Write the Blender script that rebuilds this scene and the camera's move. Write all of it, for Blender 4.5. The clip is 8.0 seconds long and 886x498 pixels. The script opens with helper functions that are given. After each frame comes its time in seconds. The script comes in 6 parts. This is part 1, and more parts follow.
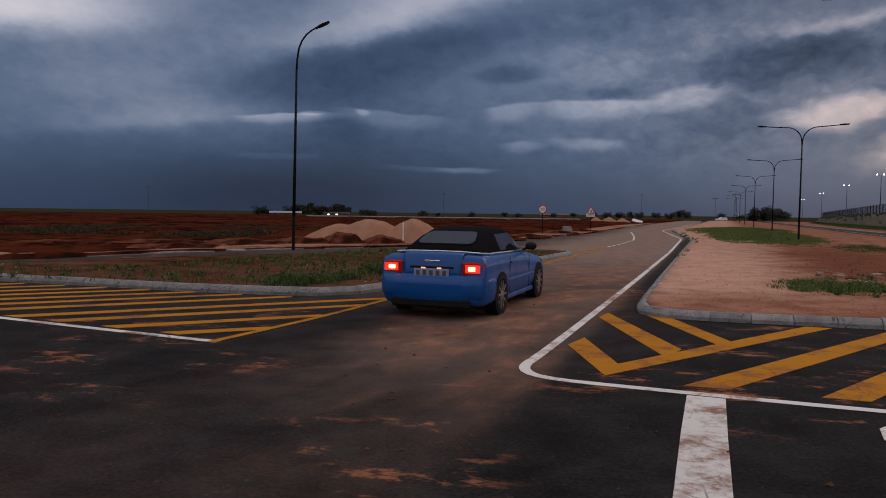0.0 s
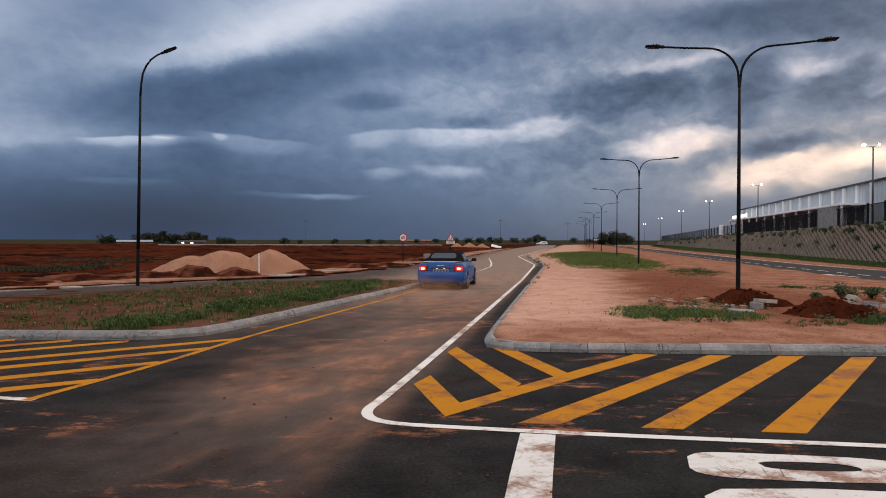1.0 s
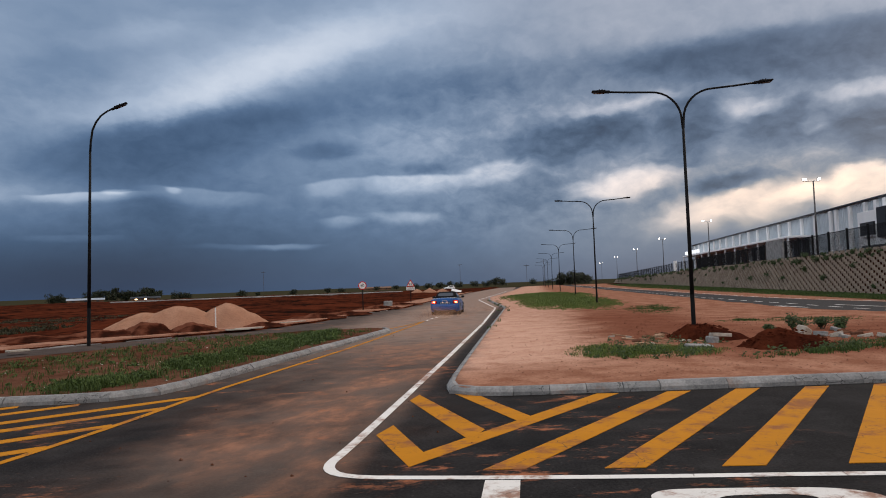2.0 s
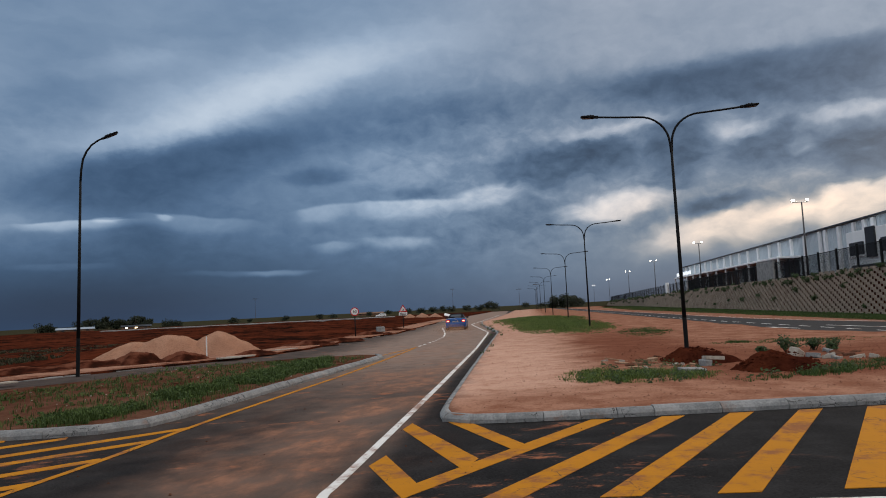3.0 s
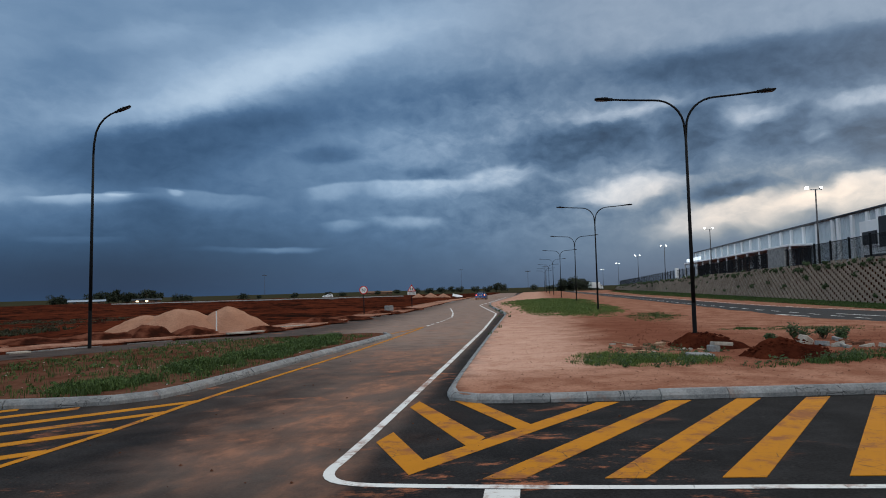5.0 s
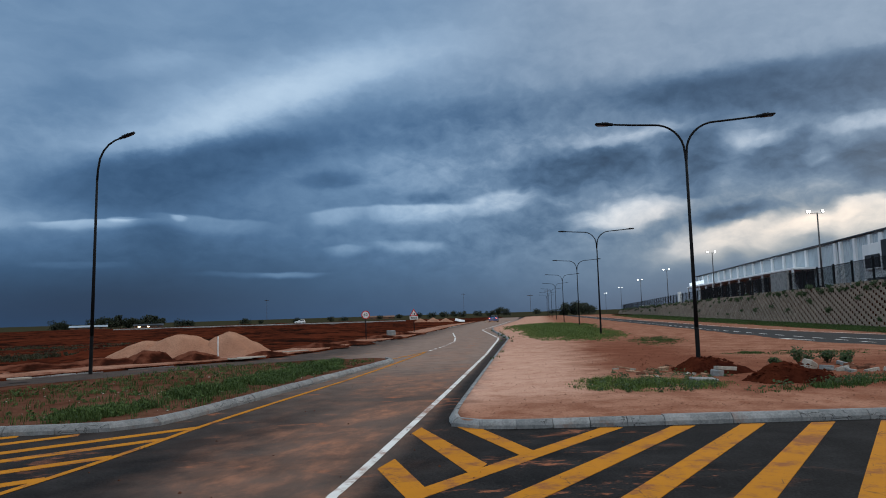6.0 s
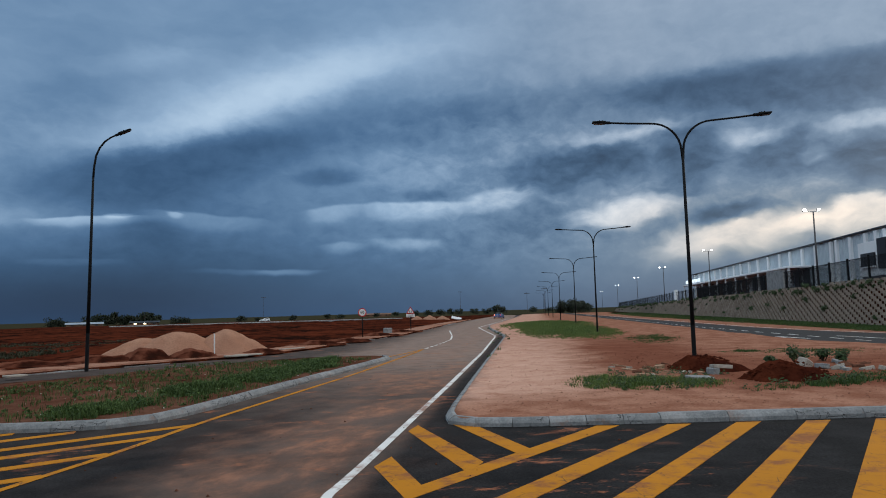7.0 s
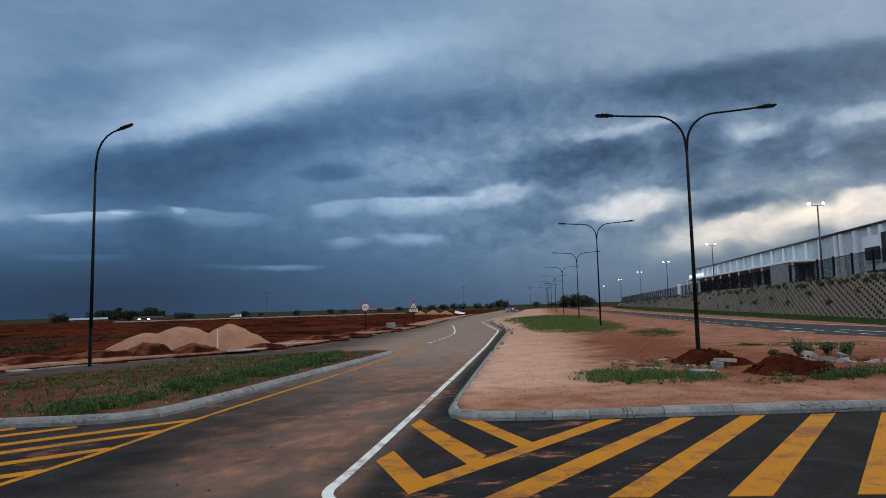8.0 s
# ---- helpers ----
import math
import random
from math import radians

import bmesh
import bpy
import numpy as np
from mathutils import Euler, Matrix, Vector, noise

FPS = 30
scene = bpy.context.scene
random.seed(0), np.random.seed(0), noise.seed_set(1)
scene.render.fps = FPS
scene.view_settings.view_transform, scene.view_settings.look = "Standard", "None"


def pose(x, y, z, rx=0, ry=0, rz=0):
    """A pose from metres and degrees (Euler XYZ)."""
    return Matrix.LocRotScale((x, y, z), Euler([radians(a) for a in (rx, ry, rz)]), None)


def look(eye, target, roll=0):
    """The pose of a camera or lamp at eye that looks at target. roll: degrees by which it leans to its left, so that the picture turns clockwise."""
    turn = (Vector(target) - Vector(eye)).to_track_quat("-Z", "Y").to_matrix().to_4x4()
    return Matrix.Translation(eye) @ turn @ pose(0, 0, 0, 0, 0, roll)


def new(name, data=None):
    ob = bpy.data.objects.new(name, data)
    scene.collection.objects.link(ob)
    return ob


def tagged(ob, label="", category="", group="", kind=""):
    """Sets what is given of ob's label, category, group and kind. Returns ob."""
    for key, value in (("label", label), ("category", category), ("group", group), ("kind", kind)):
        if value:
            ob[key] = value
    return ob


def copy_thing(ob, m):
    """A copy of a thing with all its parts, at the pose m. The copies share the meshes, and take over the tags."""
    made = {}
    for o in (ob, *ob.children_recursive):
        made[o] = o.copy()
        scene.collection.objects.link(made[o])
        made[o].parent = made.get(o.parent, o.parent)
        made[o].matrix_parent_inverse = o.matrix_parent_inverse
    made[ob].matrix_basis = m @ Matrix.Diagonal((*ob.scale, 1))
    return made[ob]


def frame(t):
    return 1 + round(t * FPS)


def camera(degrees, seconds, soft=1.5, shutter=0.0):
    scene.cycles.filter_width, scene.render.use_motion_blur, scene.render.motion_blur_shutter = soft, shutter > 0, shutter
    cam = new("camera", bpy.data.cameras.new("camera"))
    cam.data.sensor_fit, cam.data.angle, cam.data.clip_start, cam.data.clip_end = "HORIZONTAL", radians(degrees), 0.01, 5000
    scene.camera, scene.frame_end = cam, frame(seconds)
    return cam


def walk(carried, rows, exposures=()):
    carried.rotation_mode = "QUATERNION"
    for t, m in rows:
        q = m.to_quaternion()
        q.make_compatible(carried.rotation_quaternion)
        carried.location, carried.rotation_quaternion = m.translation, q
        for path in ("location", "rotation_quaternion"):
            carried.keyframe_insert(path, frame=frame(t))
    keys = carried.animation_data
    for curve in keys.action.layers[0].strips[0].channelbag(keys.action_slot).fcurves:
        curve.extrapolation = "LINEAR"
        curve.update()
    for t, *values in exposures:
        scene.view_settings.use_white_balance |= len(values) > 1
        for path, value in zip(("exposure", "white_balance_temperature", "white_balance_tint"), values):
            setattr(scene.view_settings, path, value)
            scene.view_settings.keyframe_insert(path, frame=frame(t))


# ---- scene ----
cam = camera(64.1, 8.0, 1.0)
PATH = [
    (0, (1.084, 0.2, 1.638), (0.787, 2.175, 1.536), 0.7),
    (0.2, (1.208, 0.182, 1.715), (1.04, 2.174, 1.654), 0.4),
    (0.5, (1.275, 0.169, 1.782), (1.214, 2.168, 1.753), 0.1),
    (0.7, (1.304, 0.168, 1.789), (1.315, 2.168, 1.755), 0.7),
    (1, (1.34, 0.207, 1.833), (1.423, 2.205, 1.807), 0.1),
    (1.5, (1.355, 0.178, 1.873), (1.542, 2.169, 1.897), -0.0),
    (1.7, (1.361, 0.171, 1.851), (1.566, 2.159, 1.907), -1.3),
    (2.8, (1.374, 0.164, 1.872), (1.575, 2.147, 2.037), -2.8),
    (3, (1.381, 0.169, 1.893), (1.604, 2.149, 2.061), -2.8),
    (3.5, (1.376, 0.157, 1.884), (1.622, 2.136, 2.032), -1.6),
    (4, (1.374, 0.162, 1.872), (1.628, 2.144, 1.967), -0.8),
    (4.5, (1.357, 0.162, 1.878), (1.565, 2.149, 1.968), -1.4),
    (6, (1.374, 0.152, 1.888), (1.564, 2.134, 2.071), -1.7),
    (6.5, (1.368, 0.121, 1.89), (1.561, 2.103, 2.07), -1.7),
    (7, (1.371, 0.147, 1.895), (1.57, 2.129, 2.071), -1.6),
    (7.5, (1.382, 0.182, 1.888), (1.573, 2.166, 2.059), -1.8),
    (8, (1.391, 0.218, 1.874), (1.581, 2.202, 2.036), -1.7),
]
walk(cam, [(t, look(eye, target, roll)) for t, eye, target, roll in PATH],
     [(0, -0.53, 6500, 22), (0.5, 0.0, 6500, 20), (1, 0.27, 6700, 16), (1.5, 0.27, 6600, 14), (3, 0.05, 6200, 8), (4.5, 0.04, 5850, 4), (6, 0.04, 5600, 2), (8, 0.03, 5600, 2)])

# ---- light: storm sky at dusk, dim sun low behind the clouds ----
SUN_AZ, SUN_EL = 52.0, 14.0
ZENITH = 0.40  # the cloud is thinner overhead


class Nodes:
    """A short way to write node trees."""

    def __init__(self, tree):
        self.tree = tree
        tree.nodes.clear()

    def add(self, kind, **inputs):
        n = self.tree.nodes.new(kind)
        return n

    def link(self, a, b):
        self.tree.links.new(a, b)

    def put(self, socket, value):
        if isinstance(value, bpy.types.NodeSocket):
            self.tree.links.new(value, socket)
        else:
            socket.default_value = value

    def math(self, op, a, b=0.0, c=0.0, clamp=False):
        n = self.tree.nodes.new("ShaderNodeMath")
        n.operation, n.use_clamp = op, clamp
        for s, v in zip(n.inputs, (a, b, c)):
            self.put(s, v)
        return n.outputs[0]

    def noise(self, vector, scale, detail=4.0, rough=0.55, distort=0.0):
        n = self.tree.nodes.new("ShaderNodeTexNoise")
        if vector is not None:
            self.put(n.inputs["Vector"], vector)
        n.inputs["Scale"].default_value = scale
        n.inputs["Detail"].default_value = detail
        n.inputs["Roughness"].default_value = rough
        n.inputs["Distortion"].default_value = distort
        return n.outputs["Fac"]

    def ramp(self, fac, stops):
        n = self.tree.nodes.new("ShaderNodeValToRGB")
        self.put(n.inputs[0], fac)
        e = n.color_ramp.elements
        while len(e) < len(stops):
            e.new(0.5)
        for i, (p, c) in enumerate(stops):
            e[i].position = p
            e[i].color = (*c, 1) if len(c) == 3 else c
        return n.outputs[0]

    def span(self, value, a, b, lo=0.0, hi=1.0, smooth=True):
        n = self.tree.nodes.new("ShaderNodeMapRange")
        n.interpolation_type = "SMOOTHSTEP" if smooth else "LINEAR"
        self.put(n.inputs[0], value)
        for i, v in enumerate((a, b, lo, hi)):
            n.inputs[i + 1].default_value = v
        return n.outputs[0]

    def mix(self, fac, a, b, blend="MIX"):
        n = self.tree.nodes.new("ShaderNodeMix")
        n.data_type, n.blend_type = "RGBA", blend
        self.put(n.inputs[0], fac)
        for s, v in ((n.inputs[6], a), (n.inputs[7], b)):
            self.put(s, (*v, 1) if isinstance(v, tuple) and len(v) == 3 else v)
        return n.outputs[2]

    def combine(self, x, y, z=0.0):
        n = self.tree.nodes.new("ShaderNodeCombineXYZ")
        for s, v in zip(n.inputs, (x, y, z)):
            self.put(s, v)
        return n.outputs[0]


# cloud forms: azimuth and elevation of the middle, half length, half height above and below, tilt (degrees), and how
# much lighter or darker than the sky round them
BROAD = [
    (-9.9, 16.3, 9.4, 2.89, 1.35, 18, 0.27),
    (1.3, 20.1, 8.0, 2.04, 1.55, 11, 0.11),
    (-16.9, 19.2, 4.1, 0.90, 0.90, 15, 0.08),
    (-3.0, 12.4, 5.7, 1.12, 1.01, 3, 0.07),
    (1.1, 10.5, 4.7, 0.93, 1.03, 0, 0.05),
    (-19.8, 9.0, 6.8, 2.33, 1.40, 3, -0.04),
    (-14.0, 6.5, 8.0, 4.50, 5.00, 0, -0.05),
    (-22.2, 1.8, 12.0, 3.20, 2.74, 1, -0.10),
]
ARCH = [
    (-15.5, 11.9, 11.3, 1.26, 2.91, 11, -0.13),
    (1.2, 15.2, 11.7, 1.41, 3.0, 8, -0.06),
    (17.4, 16.2, 11.4, 1.58, 2.07, 1, -0.08),
    (32.5, 16.1, 11.9, 1.54, 2.81, -2, -0.22),
]
MASSES = [
    (16.8, 11.2, 6.1, 1.76, 1.95, 4, -0.178),
    (20, 12.3, 3.7, 1.08, 1.75, 0, -0.084),
    (25.5, 11.9, 2.4, 1.6, 2.99, 0, -0.209),
    (31.9, 10.8, 3.4, 1.54, 1.84, 0, -0.193),
    (33.3, 12.4, 0.7, 0.52, 0.56, 0, -0.095),
    (37.7, 10.3, 2.9, 1.54, 2.14, 0, -0.225),
    (20.7, 13.6, 4.8, 0.56, 0.52, 4, 0.13),
    (29.8, 12.5, 1.9, 0.53, 0.7, -6, 0.13),
    (37.5, 12.7, 2.8, 0.42, 0.58, 3, 0.15),
    (33.9, 10.6, 1, 0.76, 0.56, 0, 0.15),
    (14, 7.4, 4.1, 1.13, 1.54, 0, -0.071),
    (20.1, 7.5, 4.6, 1.06, 1.24, 4, 0.32),
    (28.2, 5.5, 6, 1.11, 1.79, 8, 0.35),
    (36.2, 6.4, 4.2, 0.8, 2.2, 6, 0.35),
    (28.1, 7.1, 3, 0.64, 0.85, 6, -0.178),
    (12.2, 9.9, 0.6, 0.31, 0.31, 0, -0.107),
    (17.1, 3.7, 10.7, 1.8, 2.71, 0, 0.05),
    (23.3, 8.6, 3, 0.61, 0.61, 0, -0.071),
]
BANKS = [
    (-21.1, 7.5, 3.4, 0.14, 0.60, 4, 0.22),
    (-19.1, 7.8, 1.0, 0.10, 0.29, 6, 0.14),
    (-15.2, 8.0, 0.6, 0.13, 0.34, -8, 0.16),
    (-12.7, 7.8, 4.1, 0.21, 1.03, -5, 0.12),
    (-3.3, 8.4, 2.0, 0.27, 1.07, 8, 0.15),
    (3.5, 8.7, 4.6, 0.27, 1.36, 0, 0.21),
    (10.4, 9.3, 2.7, 0.59, 1.36, 10, 0.22),
    (-2.4, 5.5, 1.7, 0.27, 0.59, 0, 0.12),
    (2.8, 5.7, 2.8, 0.36, 0.68, -2, 0.14),
    (-6.8, 3.6, 2.6, 0.16, 0.31, 0, 0.13),
    (-9.8, 3.6, 4.0, 0.18, 0.31, -1, 0.06),
    (-21.8, 4.4, 3.2, 0.20, 0.40, -1, 0.05),
    (-3.3, 11.0, 2.8, 0.70, 0.75, 3, -0.11),
    (4.4, 9.5, 2.2, 0.36, 0.45, 0, -0.08),
    (3.1, 11.7, 4.8, 1.77, 1.70, 0, 0.06),
    (-16.7, 6.9, 2.3, 0.58, 1.25, 0, -0.05),
]
LEFT = [
    (-40.0, 13.5, 9.0, 6.0, 1.6, 4, 0.46),
    (-31.0, 8.5, 9.0, 3.0, 2.5, 0, 0.08),
    (-30.5, 6.6, 8.7, 1.00, 0.55, 7, 0.12),
    (-19.7, 13.5, 7.0, 1.14, 0.91, 10, 0.08),
    (-32.8, 10.1, 9.3, 2.74, 1.83, 0, 0.04),
]


def tone_colour(r, g, b):
    return tuple((c / 255 / 12.92) if c < 10 else ((c / 255 + 0.055) / 1.055) ** 2.4 for c in (r, g, b))


def lobes(n, az, el, rows, total, crisp=False):
    for a, e, wa, up, down, tilt, gain in rows:
        c, s = math.cos(radians(tilt)), math.sin(radians(tilt))
        da, de = n.math("SUBTRACT", az, a), n.math("SUBTRACT", el, e)
        u = n.math("MULTIPLY_ADD", da, c / wa, n.math("MULTIPLY", de, s / wa))
        v = n.math("MULTIPLY_ADD", de, c, n.math("MULTIPLY", da, -s))
        v = n.math("ADD", n.math("MULTIPLY", n.math("MAXIMUM", v, 0.0), 1 / up), n.math("MULTIPLY", n.math("MINIMUM", v, 0.0), 1 / down))
        d = n.math("MULTIPLY_ADD", u, u, n.math("MULTIPLY", v, v))
        if crisp:
            d = n.math("MULTIPLY", d, d)
        total = n.math("MULTIPLY_ADD", n.math("EXPONENT", n.math("MULTIPLY", d, -1.0)), gain, total)
    return total


def storm_world():
    w = bpy.data.worlds.new("storm_sky")
    w.use_nodes = True
    n = Nodes(w.node_tree)
    coord = n.add("ShaderNodeTexCoord").outputs["Generated"]
    sep = n.add("ShaderNodeSeparateXYZ")
    n.link(coord, sep.inputs[0])
    x, y, z = sep.outputs
    az0 = n.math("MULTIPLY", n.math("ARCTAN2", x, y), 57.2958)
    el0 = n.math("MULTIPLY", n.math("ARCSINE", z), 57.2958)
    # the forms' outlines are torn by noise at two sizes
    long = n.combine(n.math("MULTIPLY", az0, 0.4), el0, 0.0)
    az = n.math("ADD", az0, n.math("MULTIPLY_ADD", n.noise(long, 0.35, 4.0), 3.0, -1.5))
    rough_el = n.math("MULTIPLY_ADD", n.noise(n.combine(n.math("MULTIPLY", az0, 0.6), el0, 5.0), 0.55, 6.0, 0.6), 1.5, -0.75)
    el = n.math("ADD", el0, n.math("MULTIPLY", rough_el, n.span(el0, 2.0, 14.0, 0.5, 1.2)))
    body = n.noise(n.combine(n.math("MULTIPLY", az, 0.45), el, 3.0), 0.25, 4.0, 0.48, 0.3)
    wisps = n.noise(n.combine(n.math("MULTIPLY", az0, 0.30), el, 9.0), 0.8, 5.0, 0.52, 0.6)
    puffs = n.noise(n.combine(n.math("MULTIPLY", az, 0.8), el, 6.0), 0.7, 5.0, 0.55)
    tone = n.math("ADD", n.span(el0, 0.0, 9.0, 0.285, 0.455), n.span(el0, 10.0, 24.0, 0.0, 0.08))
    tone = n.math("ADD", tone, n.span(el0, 26.0, 60.0, 0.0, ZENITH))
    tone = n.math("ADD", tone, n.math("MULTIPLY", n.span(az0, -10.0, 25.0, 0.0, 0.07), 1.0))
    behind = n.span(n.math("ABSOLUTE", n.math("SUBTRACT", az0, 5.0)), 50.0, 110.0, 0.0, 0.56)
    tone = n.math("ADD", tone, n.math("MULTIPLY", behind, n.span(el0, 0.0, 12.0)))
    calm = n.span(el0, 1.0, 7.0, 0.25, 1.0)
    tone = n.math("ADD", tone, n.math("MULTIPLY", calm, n.math("MULTIPLY_ADD", body, 0.10, -0.05)))
    tone = n.math("ADD", tone, n.math("MULTIPLY", calm, n.math("MULTIPLY_ADD", wisps, 0.05, -0.025)))
    tone = n.math("ADD", tone, n.math("MULTIPLY", n.math("MULTIPLY", calm, n.math("MULTIPLY", n.span(el0, 22.0, 14.0, 0.3, 1.0), n.span(az0, -8.0, 12.0, 0.25, 1.0))), n.math("MULTIPLY_ADD", puffs, 0.20, -0.10)))
    for rows in (BROAD, LEFT):
        tone = lobes(n, n.math("MULTIPLY_ADD", n.math("SUBTRACT", az, az0), 0.6, az0), el, rows, tone)
    tone = lobes(n, n.math("MULTIPLY_ADD", n.math("SUBTRACT", az, az0), 0.3, az0), n.math("MULTIPLY_ADD", n.math("SUBTRACT", el, el0), 0.6, el0), ARCH, tone, True)
    # heaped edges, made of round puffs of two sizes
    heaped = el0
    for size, depth, squash in ((0.42, 0.95, 0.62), (1.1, 0.45, 0.7)):
        cell = n.add("ShaderNodeTexVoronoi")
        cell.feature = "SMOOTH_F1"
        n.link(n.combine(n.math("MULTIPLY", az, squash), el, 2.0), cell.inputs["Vector"])
        cell.inputs["Scale"].default_value = size
        cell.inputs["Smoothness"].default_value = 0.25
        heaped = n.math("ADD", heaped, n.math("MULTIPLY_ADD", cell.outputs["Distance"], depth, -0.45 * depth))
    heaped = n.math("ADD", heaped, n.math("MULTIPLY", rough_el, 0.35))
    steady = n.math("MULTIPLY_ADD", n.math("SUBTRACT", az, az0), 0.35, az0)
    lumps = n.noise(n.combine(n.math("MULTIPLY", az0, 0.55), heaped, 1.0), 1.1, 4.0, 0.6)
    tone = n.math("ADD", tone, n.math("MULTIPLY", n.math("MULTIPLY", n.span(el0, 2.0, 6.0), n.math("MULTIPLY", n.span(el0, 19.0, 12.0, 0.15, 1.0), n.span(az0, -8.0, 12.0, 0.4, 1.0))), n.math("MULTIPLY_ADD", lumps, 0.24, -0.12)))
    tone = lobes(n, steady, heaped, MASSES, tone, True)
    tone = lobes(n, steady, n.math("MULTIPLY_ADD", n.math("SUBTRACT", heaped, el0), 0.32, el0), BANKS, tone, True)
    colour = n.ramp(tone, [
        (0.0, tone_colour(14, 22, 34)), (0.20, tone_colour(40, 57, 82)), (0.30, tone_colour(58, 80, 108)), (0.40, tone_colour(80, 103, 132)), (0.50, tone_colour(106, 127, 153)),
        (0.65, tone_colour(150, 166, 186)), (0.80, tone_colour(196, 205, 216)), (1.0, tone_colour(240, 242, 244))])
    # last warm light low towards the sun
    warm = n.math("MULTIPLY", n.span(az0, 12.0, 30.0), n.span(el0, 10.5, 6.0))
    colour = n.mix(n.math("MULTIPLY", warm, n.span(tone, 0.36, 0.62, 0.0, 0.85)), colour, n.mix(1.0, colour, (1.22, 1.0, 0.80), "MULTIPLY"))
    grey = n.math("MULTIPLY", n.span(az0, -2.0, 22.0, 0.0, 0.75), 1.0)
    colour = n.mix(grey, colour, n.mix(1.0, colour, (1.19, 1.0, 0.88), "MULTIPLY"))
    sky = n.add("ShaderNodeTexSky")
    sky.sky_type, sky.sun_disc = "NISHITA", False
    sky.sun_elevation, sky.sun_rotation = radians(SUN_EL), radians(SUN_AZ)
    thin = n.mix(1.0, sky.outputs[0], (0.004, 0.004, 0.004), "MULTIPLY")
    colour = n.mix(1.0, colour, thin, "ADD")
    bg = n.add("ShaderNodeBackground")
    n.link(colour, bg.inputs["Color"])
    bg.inputs["Strength"].default_value = 1.0
    n.link(bg.outputs[0], n.add("ShaderNodeOutputWorld").inputs[0])
    scene.world = w


storm_world()
sun = new("sun", bpy.data.lights.new("sun", "SUN"))
sun.data.energy, sun.data.angle, sun.data.color = 1.0, radians(40), (1.0, 0.84, 0.68)
sun.matrix_world = look((0, 0, 50), (-50 * math.sin(radians(SUN_AZ)), -50 * math.cos(radians(SUN_AZ)), 50 - 50 * math.tan(radians(38))))

# ---- materials ----
def material(name, build):
    m = bpy.data.materials.new(name)
    m.use_nodes = True
    n = Nodes(m.node_tree)
    b = n.add("ShaderNodeBsdfPrincipled")
    n.link(b.outputs[0], n.add("ShaderNodeOutputMaterial").inputs[0])
    where = n.add("ShaderNodeTexCoord").outputs["Object"]
    build(n, b, where)
    return m


def bump(n, b, height, strength=0.4, distance=0.02):
    k = n.add("ShaderNodeBump")
    k.inputs["Strength"].default_value, k.inputs["Distance"].default_value = strength, distance
    n.link(height, k.inputs["Height"])
    n.link(k.outputs[0], b.inputs["Normal"])


def surface(name, dark, light, rough=0.85, scale=3.0, fine=40.0, relief=0.3, depth=0.01, metal=0.0, spec=0.1):
    """Two tones mixed by a coarse and a fine noise, with relief."""
    def build(n, b, where):
        big, small = n.noise(where, scale, 5.0, 0.6), n.noise(where, fine, 3.0, 0.6)
        f = n.span(n.math("MULTIPLY_ADD", small, 0.4, n.math("MULTIPLY", big, 0.6)), 0.32, 0.68)
        n.put(b.inputs["Base Color"], n.mix(f, dark, light))
        n.put(b.inputs["Roughness"], n.span(big, 0.3, 0.7, rough - 0.07, min(1.0, rough + 0.07)))
        b.inputs["Metallic"].default_value = metal
        b.inputs["Specular IOR Level"].default_value = spec
        bump(n, b, small, relief, depth)
    return material(name, build)


def glow(name, colour, strength):
    def build(n, b, where):
        b.inputs["Base Color"].default_value = (*colour, 1)
        b.inputs["Emission Color"].default_value = (*colour, 1)
        b.inputs["Emission Strength"].default_value = strength
    return material(name, build)


